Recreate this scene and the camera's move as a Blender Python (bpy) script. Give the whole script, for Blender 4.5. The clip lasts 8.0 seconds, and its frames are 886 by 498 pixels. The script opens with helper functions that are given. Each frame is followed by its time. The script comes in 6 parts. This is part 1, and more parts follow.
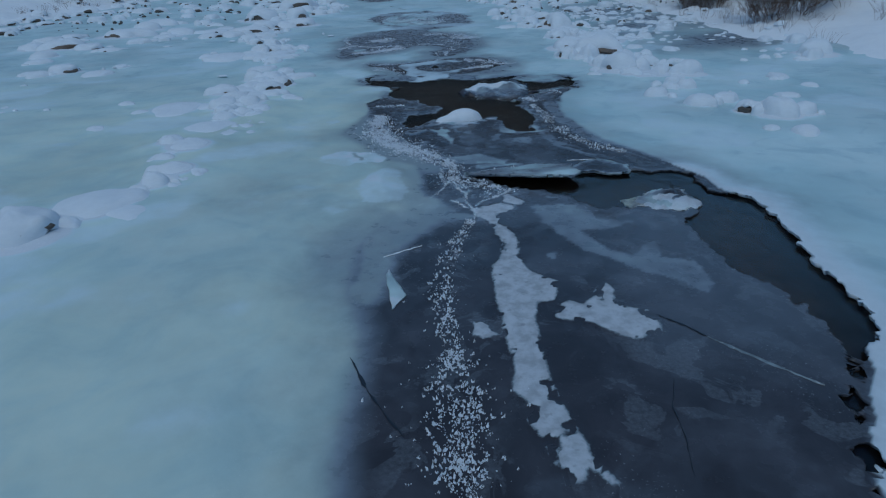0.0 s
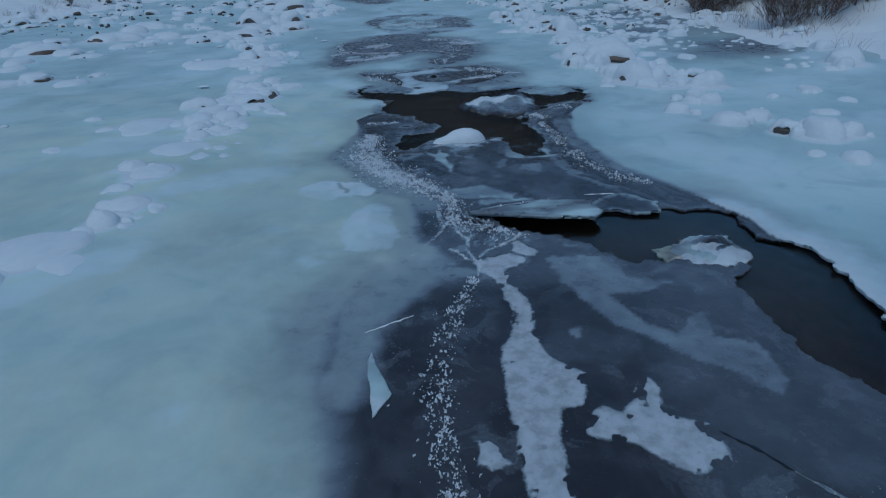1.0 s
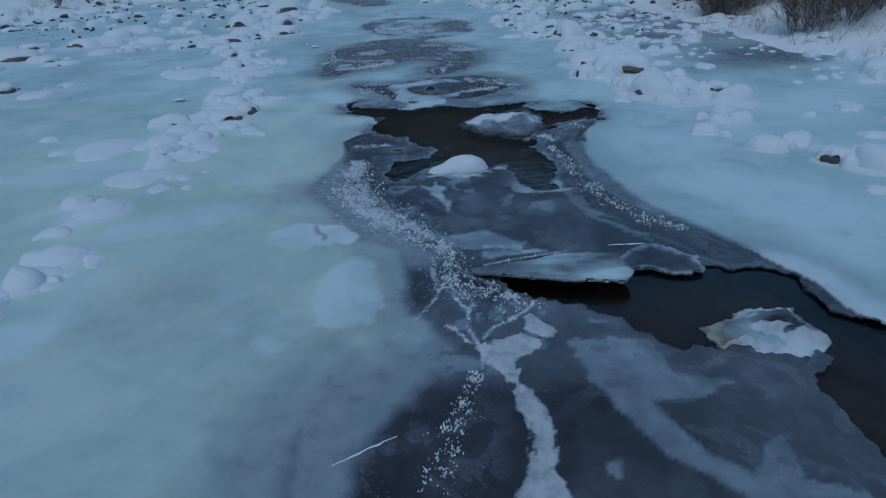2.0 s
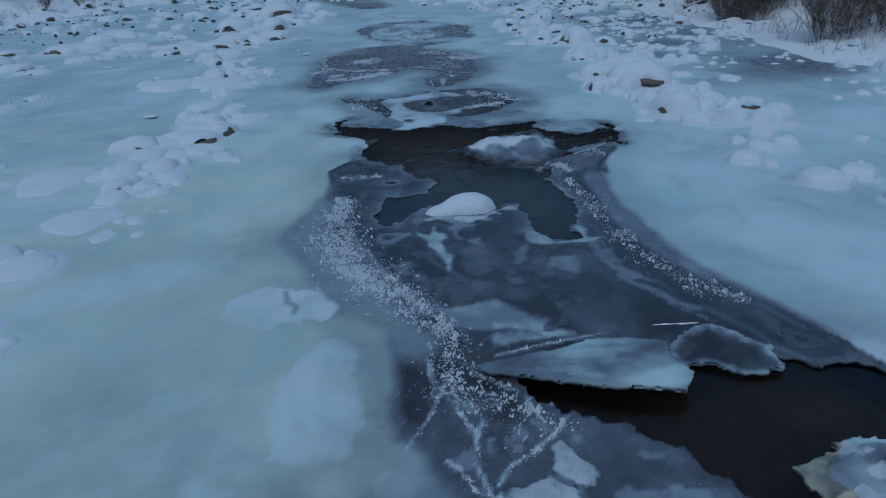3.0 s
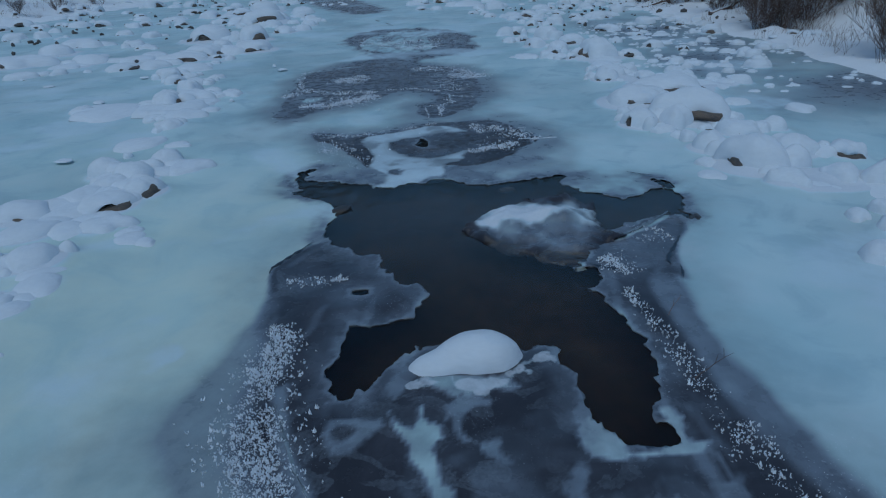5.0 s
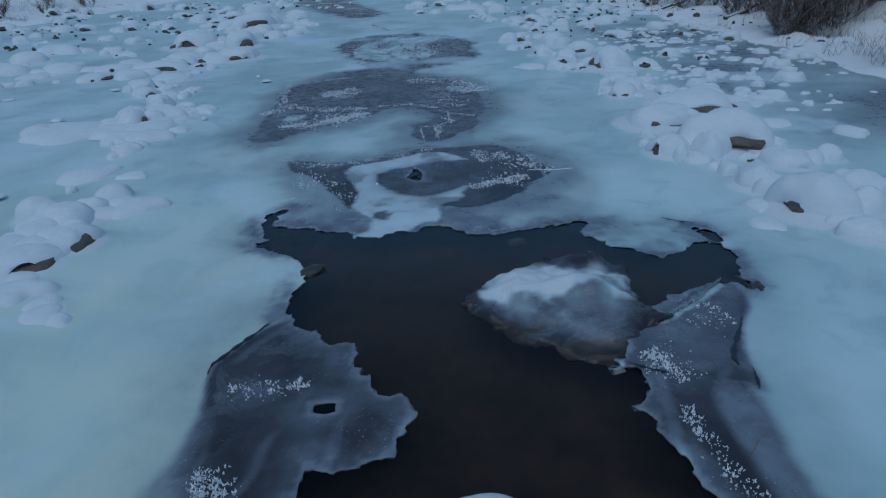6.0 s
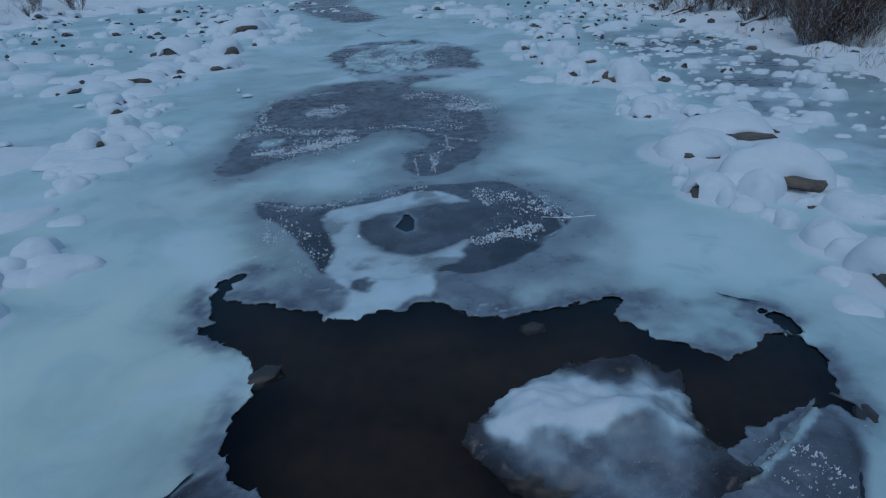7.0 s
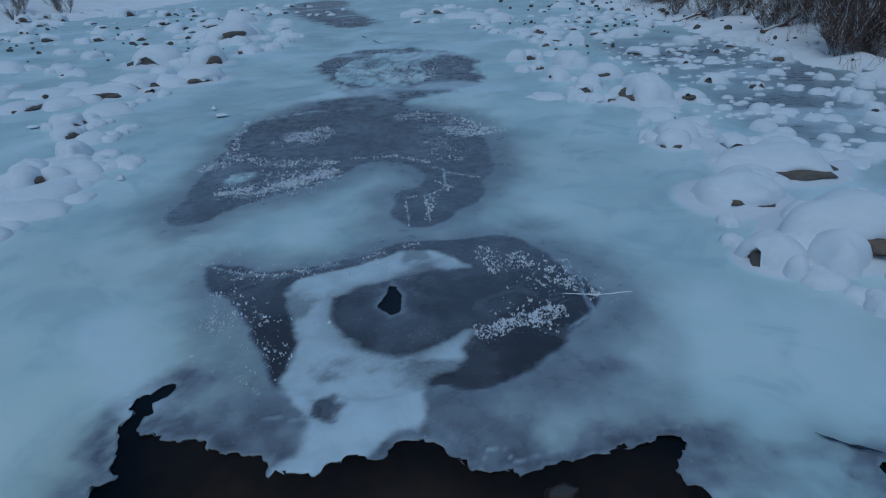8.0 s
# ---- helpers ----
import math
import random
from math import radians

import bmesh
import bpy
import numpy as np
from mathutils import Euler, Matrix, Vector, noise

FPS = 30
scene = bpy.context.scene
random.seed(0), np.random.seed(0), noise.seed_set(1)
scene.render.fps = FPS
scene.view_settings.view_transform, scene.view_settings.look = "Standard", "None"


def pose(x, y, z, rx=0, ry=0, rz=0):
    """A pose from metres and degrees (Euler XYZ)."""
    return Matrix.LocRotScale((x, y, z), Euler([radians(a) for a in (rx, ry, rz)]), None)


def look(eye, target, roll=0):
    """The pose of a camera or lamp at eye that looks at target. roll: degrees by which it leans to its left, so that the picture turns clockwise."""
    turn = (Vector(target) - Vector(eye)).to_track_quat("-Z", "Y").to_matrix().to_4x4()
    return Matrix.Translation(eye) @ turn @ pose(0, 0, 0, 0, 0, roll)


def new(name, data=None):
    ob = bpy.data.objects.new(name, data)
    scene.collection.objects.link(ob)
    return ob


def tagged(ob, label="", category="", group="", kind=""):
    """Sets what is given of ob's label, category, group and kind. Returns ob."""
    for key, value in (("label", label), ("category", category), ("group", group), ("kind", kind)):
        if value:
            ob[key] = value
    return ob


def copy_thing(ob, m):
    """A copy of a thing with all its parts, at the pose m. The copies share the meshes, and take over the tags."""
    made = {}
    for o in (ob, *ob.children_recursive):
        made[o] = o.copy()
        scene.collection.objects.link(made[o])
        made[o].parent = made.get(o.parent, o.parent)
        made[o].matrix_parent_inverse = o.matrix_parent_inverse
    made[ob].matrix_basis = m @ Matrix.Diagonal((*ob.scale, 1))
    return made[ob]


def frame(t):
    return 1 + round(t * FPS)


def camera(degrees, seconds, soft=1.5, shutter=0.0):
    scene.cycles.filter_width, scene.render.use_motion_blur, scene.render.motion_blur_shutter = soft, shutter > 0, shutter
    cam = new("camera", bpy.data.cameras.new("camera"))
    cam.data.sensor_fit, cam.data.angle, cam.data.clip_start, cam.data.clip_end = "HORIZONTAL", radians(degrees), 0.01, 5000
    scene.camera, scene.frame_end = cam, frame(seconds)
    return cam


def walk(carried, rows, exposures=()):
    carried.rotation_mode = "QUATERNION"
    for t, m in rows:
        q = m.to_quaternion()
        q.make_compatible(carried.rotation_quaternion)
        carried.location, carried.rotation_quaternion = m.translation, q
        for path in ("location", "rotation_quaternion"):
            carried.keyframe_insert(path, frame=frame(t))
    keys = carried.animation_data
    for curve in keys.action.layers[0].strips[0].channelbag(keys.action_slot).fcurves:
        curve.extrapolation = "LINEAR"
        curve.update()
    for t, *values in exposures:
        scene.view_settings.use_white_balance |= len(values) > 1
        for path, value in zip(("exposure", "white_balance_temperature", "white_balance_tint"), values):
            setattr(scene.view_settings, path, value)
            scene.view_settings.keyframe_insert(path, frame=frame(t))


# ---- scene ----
import functools
import itertools

cam = camera(74.7, 8.0, soft=1.15)
METRES, EYE, TILT, LEAN, TURN = 9.525, 2.2, 0.0, 0.0, 0.0
ROWS = [
    (0.0, 0.0, 0.0, 0.0, -1.11, -26.97, 2.18),
    (0.5, 0.0023, 0.0545, 0.0, -1.12, -26.97, 2.16),
    (1.0, 0.0044, 0.1108, 0.0003, -1.11, -26.93, 2.16),
    (1.5, 0.008, 0.1678, 0.0008, -1.13, -26.93, 2.14),
    (3.0, 0.0128, 0.3474, 0.0022, -1.17, -26.85, 2.17),
    (3.5, 0.0151, 0.4089, 0.0017, -1.17, -26.82, 2.14),
    (4.0, 0.0166, 0.4718, -0.0001, -1.18, -26.77, 2.16),
    (4.5, 0.0185, 0.5352, -0.0012, -1.18, -26.75, 2.17),
    (6.0, 0.0284, 0.7282, -0.0027, -1.12, -26.6, 2.16),
    (6.5, 0.0316, 0.7946, -0.0022, -1.11, -26.52, 2.14),
    (7.0, 0.0347, 0.8615, -0.001, -1.09, -26.47, 2.11),
    (7.5, 0.0378, 0.9292, 0.0008, -1.09, -26.43, 2.09),
    (8.0, 0.0414, 0.9989, 0.0034, -1.07, -26.42, 2.08),
]
walk(cam, [(t, pose(0, 0, EYE, TILT, LEAN, TURN) @ pose(METRES * x, METRES * y, METRES * z, 90 + pitch, roll, yaw)) for t, x, y, z, yaw, pitch, roll in ROWS],
     exposures=[(0.0, 0.68, 5970, -2), (8.0, 0.68, 5970, -2)])

# ---------------------------------------------------------------- light: dusk under a blue winter sky
world = bpy.data.worlds.new("sky")
scene.world = world
world.use_nodes = True
sky = world.node_tree.nodes.new("ShaderNodeTexSky")
sky.sky_type, sky.sun_disc = "NISHITA", False
sky.sun_elevation, sky.sun_rotation = radians(16), radians(200)
sky.air_density, sky.dust_density, sky.ozone_density = 1.0, 0.2, 4.0
world.node_tree.links.new(sky.outputs[0], world.node_tree.nodes["Background"].inputs[0])
world.node_tree.nodes["Background"].inputs[1].default_value = 0.10
sun = new("sun", bpy.data.lights.new("sun", "SUN"))
sun.data.energy, sun.data.angle, sun.data.color = 0.5, radians(50), (1.0, 0.96, 0.92)
sun.matrix_basis = look((0, 0, 30), (5, 14, 0))


# ---------------------------------------------------------------- numbers of the plan (metres)
POOL_FAR = [(-0.46, 9.04), (-0.33, 8.97), (-0.17, 8.99), (-0.03, 9.06), (0.03, 9.21), (0.08, 9.38), (0.02, 9.48), (-0.16, 9.51), (-0.33, 9.79), (-0.36, 9.97), (-0.58, 10.11), (-0.86, 10.29), (-0.85, 10.73), (-0.85, 11.14), (-1.09, 11.37), (-1.45, 11.55), (-1.31, 11.58), (-1.41, 11.86), (-1.43, 12.23), (-1.24, 12.39), (-1.33, 11.92), (-1.16, 11.9), (-0.72, 11.79), (-0.39, 11.6), (0.01, 11.72), (0.29, 11.82), (0.56, 11.52), (0.86, 11.6), (1.3, 11.67), (1.63, 11.77), (1.5, 11.57), (1.62, 11.27), (1.82, 11.15), (2.09, 11), (2.34, 11.18), (2.56, 11.27), (2.4, 11.51), (2.64, 11.44), (2.62, 11.23), (2.52, 10.81), (2.47, 10.38), (2.36, 10.61), (2.02, 10.48), (1.7, 10.26), (1.4, 9.91), (1.26, 9.67)]
POOL_NEAR = [(1.34, 9.63), (1.41, 9.52), (1.28, 9.27), (1.36, 9.07), (1.48, 8.54), (1.39, 8.19), (1.29, 8.04), (1.34, 7.88), (1.29, 7.78), (1.13, 7.81), (1, 7.91), (0.89, 8.03), (0.93, 8.33), (0.83, 8.51), (0.86, 8.63), (0.6, 8.65), (0.1, 8.72), (-0.13, 8.59), (-0.29, 8.23), (-0.47, 8.22), (-0.53, 8.63), (-0.48, 8.96)]
LEAD_SHORE = [(0.39, 5.99), (1.37, 5.88), (1.56, 6.12), (2.18, 6.08), (2.37, 6.01), (2.71, 5.98), (2.7, 5.47), (2.67, 5.34), (2.94, 5.23), (3.01, 5.03), (2.84, 3.88), (2.83, 3.46), (2.78, 3.1), (2.64, 2.87), (2.42, 2.66), (2.17, 2.34), (2.04, 2.1), (2.04, 1.94)]
LEAD_NEAR = [(1.7, 1.46), (1.85, 1.8), (2.04, 2.22), (2.31, 2.61), (2.42, 2.88), (2.42, 3.3), (2.17, 3.76), (2.12, 4.14), (2.16, 4.63), (2.12, 4.64), (2.46, 5), (2.07, 4.95), (1.69, 5.1), (1.51, 5.02), (1.37, 5.22), (1.29, 5.46), (1.03, 5.59), (0.63, 5.75)]
CLEAR_WEST = [(-0.53, 1.31), (-0.55, 1.86), (-0.58, 2.29), (-0.55, 2.75), (-0.61, 3.36), (-0.72, 4.09), (-0.68, 4.49), (-0.49, 4.84), (-0.09, 4.98), (0.05, 5.39), (-0.23, 5.59), (-0.18, 6.2), (-0.24, 6.51), (-0.41, 6.68), (-0.75, 7.09), (-1.16, 7.73), (-1.36, 8.04), (-1.17, 8.79), (-1.14, 9.46), (-1.15, 9.8)]
CLEAR_EAST = [(1.92, 9.45), (1.91, 9.14), (1.89, 8.58), (1.93, 8.03), (2.03, 7.51), (2.21, 7.04)] + [(2.38, 6.7)]
DIAMOND = [(-1.73, 13.95), (-1, 13.64), (-0.47, 13.79), (-0.02, 14.17), (0.38, 14.19), (0.89, 14.26), (1.2, 13.95), (1.55, 13.25), (1.5, 12.98), (1.07, 12.51), (0.75, 12.2), (0.51, 12.13), (0.32, 12.18), (0.22, 12.13), (-0.23, 12.06), (-0.65, 12.24), (-0.88, 12.7)]
SNOW_RING_OUT = [(-0.88, 13.52), (-0.46, 13.69), (0.18, 14.1), (0.61, 13.74), (0.64, 13.61), (0.19, 13.61), (-0.2, 13.43), (-0.4, 13.28), (-0.43, 13.1), (-0.33, 12.79), (-0.12, 12.58), (0.12, 12.48), (0.36, 12.65), (0.6, 12.83), (0.52, 12.64), (0.5, 12.35), (0.32, 12.28), (0.26, 12.13), (0.27, 11.88), (0.07, 11.85), (-0.05, 11.63), (-0.27, 11.6), (-0.45, 11.54), (-0.53, 11.63), (-0.36, 11.77), (-0.39, 11.98), (-0.62, 12.23), (-0.57, 12.56), (-0.69, 12.89)]
DIAMOND_CORE = [(-0.43, 13.1), (-0.4, 13.28), (-0.2, 13.43), (0.19, 13.63), (0.64, 13.59), (1.07, 13.14), (0.6, 12.83), (0.36, 12.65), (0.12, 12.48), (-0.12, 12.58), (-0.33, 12.79)]
DIAMOND_HOLE = [(-0.1, 13.14), (-0.01, 13.48), (0.08, 13.28), (0.08, 13.05), (0, 12.98)]
SNOW_EDGE = [(-0.39, 12.01), (-0.37, 12.17), (-0.26, 12.21), (-0.21, 11.97), (-0.3, 11.91)]
CRESCENT = [(-2.32, 14.88), (-2.39, 15.51), (-2.42, 16.74), (-2.65, 17.97), (-2.45, 19.13), (-1.39, 20.23), (-0.31, 19.49), (0.99, 18.74), (1.04, 16.29), (0.85, 15.34), (0.5, 14.62), (0.17, 14.5), (-0.05, 14.65), (-0.11, 15.29), (0.28, 15.59), (0.21, 16.18), (-0.15, 16.56), (-0.58, 16.61), (-0.9, 15.87), (-1.7, 15.27), (-2.09, 14.72)]
FAR_PATCH = [(-1.79, 20.21), (-1.01, 20.55), (-1.62, 21.9), (-2.59, 24.72), (-1.77, 27.66), (1.18, 26.18), (1.3, 21.28), (0.27, 20.5), (-0.15, 20.38), (-0.26, 19.36), (-0.91, 19.69)]
FAR_LEAD = [(-8.62, 48.07), (-7.95, 55.03), (-5.2, 52.55), (-4.91, 45.09), (-1.91, 35.7), (-2.4, 33.59), (-4, 35.35), (-6.53, 42.01)]
DRIFT_STRIP = [(0.47, 5.09), (0.57, 4.73), (0.64, 4.38), (0.58, 4.13), (0.65, 3.89), (0.84, 3.70), (0.76, 3.46), (0.64, 3.44), (0.59, 3.27), (0.58, 2.95), (0.58, 2.58), (0.62, 2.26), (0.68, 2.03), (0.75, 1.87), (0.69, 1.94), (0.64, 1.98), (0.60, 1.90), (0.53, 1.87), (0.53, 1.97), (0.47, 2.03), (0.48, 2.16), (0.42, 2.30), (0.44, 2.43), (0.37, 2.54), (0.41, 2.80), (0.38, 2.97), (0.38, 3.29), (0.36, 3.50), (0.39, 4.01), (0.47, 4.09), (0.52, 4.45), (0.44, 4.81)]
DRIFT_PATCH = [(0.76, 3.36), (0.86, 3.44), (0.95, 3.38), (1.06, 3.49), (1.12, 3.61), (1.19, 3.66), (1.22, 3.55), (1.16, 3.44), (1.24, 3.32), (1.37, 3.26), (1.39, 3.11), (1.35, 3.01), (1.20, 2.97), (1.08, 3.03), (0.97, 3.16), (0.83, 3.21), (0.75, 3.25)]
DRIFT_BIT = [(0.19, 3.1), (0.23, 3.21), (0.28, 3.17), (0.28, 3.11), (0.34, 3.08), (0.25, 3.06)]
SHARD = [(-0.45, 3.9), (-0.43, 3.99), (-0.28, 3.6), (-0.37, 3.42)]
HAZE_STREAK = [(0.92, 5.16), (1.39, 5.17), (1.42, 4.83), (1.71, 4.71), (1.51, 4.61), (1.20, 4.58), (1.36, 4.20), (1.52, 4.09), (1.66, 4.25), (1.76, 4.30), (1.74, 4.03), (1.96, 3.95), (1.96, 3.58), (1.85, 3.45), (1.72, 3.63), (1.52, 3.79), (1.33, 4.03), (1.16, 4.18), (1.01, 4.48), (0.91, 4.80)]
HAZE_NEAR = [(-0.02, 6.8), (0.17, 6.75), (0.47, 6.83), (0.69, 6.7), (0.8, 6.58), (0.9, 6.43), (0.42, 6.39), (0.39, 6.6), (0.17, 6.65)]
SLAB = [(0.27, 6.08), (0.69, 6.19), (1.13, 6.33), (1.32, 6.3), (1.5, 6.25), (1.45, 6.08), (1.52, 5.88), (1.41, 5.74), (0.93, 5.82), (0.63, 5.9), (0.37, 5.99)]
SLAB_DARK = [(1.49, 6.17), (1.58, 6.33), (1.81, 6.41), (1.98, 6.26), (2.08, 6.17), (2.07, 5.97), (1.99, 5.89), (1.8, 5.94), (1.63, 6.02), (1.49, 5.99)]
FLOE = [(1.78, 5.29), (2.06, 5.39), (2.42, 5.43), (2.41, 5.28), (2.52, 5.04), (2.45, 4.97), (2.2, 4.91), (1.92, 4.89), (1.78, 4.98), (1.8, 5.13)]
MOUND = [(0.38, 10.4), (0.54, 10.62), (0.77, 10.86), (1.24, 11.02), (1.7, 10.91), (1.65, 10.52), (1.7, 10.33), (1.77, 10.14), (1.45, 9.85), (1.25, 9.7), (0.99, 9.83), (0.67, 10.03)]
FROST1 = [(0.28, 4.89), (0.08, 4.33), (-0.03, 3.78), (-0.02, 3.32), (0.03, 2.93), (0.03, 2.34), (0.06, 1.81)]
FROST2 = [(0.19, 6.41), (-0.07, 6.74), (-0.41, 7.17), (-0.76, 7.7), (-0.87, 8.22), (-0.88, 9.02)]
FROST3 = [(1.52, 9.31), (1.6, 8.63), (1.65, 7.93), (1.76, 7.39), (2.02, 6.91), (2.24, 6.69)]
SNOW_FILM = [(-1.48, 6.91), (-1.28, 7.19), (-1.06, 7.11), (-0.83, 7.07), (-0.68, 6.86), (-0.68, 6.7), (-0.82, 6.74), (-0.93, 6.66), (-1.11, 6.48), (-1.37, 6.66)]
PALE_DOME = [(-0.9, 5.8), (-0.88, 6.19), (-0.64, 6.51), (-0.42, 6.35), (-0.38, 5.92), (-0.33, 5.65), (-0.37, 5.43), (-0.61, 5.35), (-0.82, 5.56)]
FILM_SMALL = [(-1.25, 5.27), (-1.09, 5.36), (-0.91, 5.29), (-0.94, 5.19), (-1.13, 5.16)]
FILM_WEST = [(-1.7, 8.68), (-1.58, 8.87), (-1.42, 8.73), (-1.46, 8.61), (-1.59, 8.53)]
FILM_EAST = [(2.86, 8.16), (3.1, 8.28), (3.31, 7.99), (3.46, 7.65), (3.19, 7.25), (2.97, 7.46), (2.82, 7.78)]
FROST4 = [(-2.11, 15.6), (-1.51, 15.7), (-0.83, 16.31)]
FROST5 = [(-1.91, 18.01), (-1.2, 17.75)]
FROST6 = [(0.59, 12.7), (0.9, 12.84), (1.24, 13)]
FROST7 = [(0.72, 14.05), (0.86, 13.48)]
FROST8 = [(0.28, 15.81), (0.53, 15.52), (0.31, 15.32), (0.25, 14.65)]
FROST9 = [(-1.68, 13.89), (-0.99, 13.62), (-0.29, 13.89), (0.18, 14.15)]
FROST10 = [(-1.35, 13.4), (-0.94, 12.77), (-0.7, 12.29)]
FROST11 = [(-0.28, 18.96), (0.54, 18.64), (1.03, 17.57)]
FROST12 = [(-1.77, 24.96), (-0.66, 23.41), (0.14, 22.16)]
FROST13 = [(-2.68, 18.98), (-2.34, 16.73)]
FROST14 = [(0.95, 13.86), (1.52, 13.13)]
FROST15 = [(0.19, 6.45), (0.11, 6.09), (0.23, 5.84), (0.6, 5.74), (0.84, 5.72)]
FROST16 = [(1.82, 10.11), (2.12, 10.21)]
FROST17 = [(1.47, 9.79), (1.55, 9.68), (1.59, 9.49)]
FROST18 = [(-1.01, 9.59), (-0.81, 9.58), (-0.53, 9.61)]
RIDGE1 = [(1.63, 2.96), (1.86, 2.7), (2.07, 2.47)]
RIDGE2 = [(0.01, 6.38), (0.04, 6), (0.16, 5.76), (0.25, 5.58), (0.26, 5.4)]
RIDGE3 = [(-0.14, 5.42), (0, 5.67), (0.11, 5.97)]
RIDGE4 = [(0.43, 6.22), (0.75, 6.31), (1.12, 6.39)]
RIDGE5 = [(1.48, 6.46), (1.63, 6.46), (1.78, 6.46)]
RIDGE6 = [(2.3, 10.61), (2.02, 10.36), (1.71, 10.14)]
RIDGE7 = [(-0.49, 4.22), (-0.36, 4.3), (-0.18, 4.4)]
RIDGE8 = [(1.28, 13.19), (1.52, 13.15), (1.78, 13.18)]
RIDGE10 = [(0.51, 5.4), (0.67, 5.55), (0.75, 5.67)]
RIDGE11 = [(-0.76, 8.21), (-0.56, 7.74), (-0.33, 7.37), (-0.2, 7.2)]
RIDGE12 = [(-2.36, 14.85), (-2.06, 14.37), (-1.73, 13.95)]
CRACK1 = [(1.4, 3.23), (1.53, 3.1), (1.63, 2.96)]
CRACK2 = [(1.28, 2.58), (1.19, 2.36), (1.17, 2.12), (1.12, 1.89)]
CRACK3 = [(-0.6, 2.9), (-0.46, 2.58), (-0.32, 2.34), (-0.24, 2.22)]
CRACK4 = [(2.22, 10.11), (1.97, 9.71), (1.96, 9.61)]
CRACK5 = [(-0.92, 10.27), (-1.06, 10.03), (-1.17, 9.83), (-1.17, 9.73)]
CRACK6 = [(-1.07, 7.09), (-1.02, 6.94), (-0.94, 6.87), (-0.94, 6.79)]
CRACK7 = [(1.34, 9.68), (1.44, 9.62), (1.54, 9.57)]
CRACK8 = [(2.25, 11.71), (2.37, 11.62), (2.51, 11.56)]
CRACK9 = [(2.02, 9.59), (2, 9.49), (1.97, 9.39)]
HAZE_BREAK = [(-0.33, 5.16), (-0.18, 5.56), (0.04, 5.94), (0.48, 5.86), (0.8, 5.76), (1.17, 5.56), (1.42, 5.27), (1.45, 4.96), (1.35, 4.82), (0.35, 4.75), (-0.29, 4.84)]
HAZE_FAN = [(0.92, 5.17), (1.07, 5.25), (1.3, 5.25), (1.47, 5.12), (1.44, 4.93), (1.11, 4.83), (0.86, 4.89)]
DRIFT_BREAK = [(0.32, 4.99), (0.39, 5.18), (0.47, 5.19), (0.58, 5.25), (0.69, 5.18), (0.62, 5.04), (0.54, 5.01), (0.43, 4.94)]
DRIFT_CHIP = [(0.64, 5.44), (0.69, 5.47), (0.79, 5.3), (0.72, 5.19), (0.65, 5.24)]
SHELF_HOLE = [(-0.50, 9.46), (-0.35, 9.46), (-0.34, 9.38), (-0.40, 9.36), (-0.48, 9.37)]
PALE_OVAL = [(-1.37, 14.61), (-1.32, 15.07), (-0.92, 15.26), (-0.55, 14.8), (-0.55, 14.34), (-0.81, 14.11), (-1.19, 14.22)]
HAZE_MARGIN = [(-1.36, 8.04), (-1.16, 7.73), (-0.75, 7.09), (-0.41, 6.68), (-0.13, 6.34), (-0.03, 6.42), (-0.31, 6.82), (-0.63, 7.31), (-0.9, 7.71), (-1.04, 8.19), (-1.08, 8.99), (-1.1, 9.52), (-1.17, 8.79)]
# dark lines drawn for the shadows under far ice edges
FAR_SHADE1 = [(-3.83, 35.05), (-3.04, 35.19), (-2.01, 35.49)]
FAR_SHADE2 = [(-5.83, 43.92), (-5.02, 42.72), (-4.56, 41.04)]
FAR_SHADE3 = [(-2.25, 31.22), (-1.58, 29.38), (-1.24, 28.41)]
FAR_SHADE4 = [(-6.37, 41.24), (-4.67, 37.97), (-3.5, 36.9)]
WISP9 = [(-0.01, 6.63), (0.17, 6.75), (0.43, 6.86), (0.65, 6.72), (0.83, 6.51), (0.75, 6.4), (0.58, 6.47), (0.42, 6.43), (0.17, 6.49)]
BAND1 = [(-0.74, 8.38), (-0.7, 7.97), (-0.44, 7.37), (-0.18, 6.88), (0.05, 6.59)]
BAND2 = [(1.47, 7.78), (1.52, 7.15), (1.66, 6.75), (1.89, 6.47)]
BAND3 = [(-0.69, 5.56), (-0.36, 5.84), (0.06, 5.55)]
VEIL7 = [(-0.13, 6.91), (0.05, 6.88), (0.17, 6.79), (0.38, 6.82), (0.48, 6.88), (0.64, 6.74), (0.67, 6.69), (0.59, 6.63), (0.39, 6.58), (0.22, 6.61), (0.05, 6.64), (-0.04, 6.7)]
CRUST1 = [(0.44, 6.59), (0.61, 6.6), (0.81, 6.57), (0.76, 6.47), (0.69, 6.46), (0.59, 6.5), (0.56, 6.55), (0.46, 6.51)]
CRUST2 = [(0.74, 6.44), (0.93, 6.44), (0.94, 6.41), (0.76, 6.4)]
CRUST3 = [(0.43, 6.43), (0.65, 6.44), (0.73, 6.38), (0.56, 6.32), (0.42, 6.33)]
CRUST4 = [(-0.03, 8.32), (0.09, 8.35), (0.53, 8.33), (0.65, 8.52), (0.85, 8.62), (0.81, 8.51), (0.61, 8.36), (0.43, 8.21), (0.18, 8.28)]
MOUND_TOP = [(0.4, 10.45), (0.59, 10.7), (0.83, 10.88), (1.17, 10.94), (1.5, 10.8), (1.68, 10.7), (1.5, 10.5), (1.66, 10.36), (1.35, 10.3), (0.96, 10.22), (0.63, 10.32)]
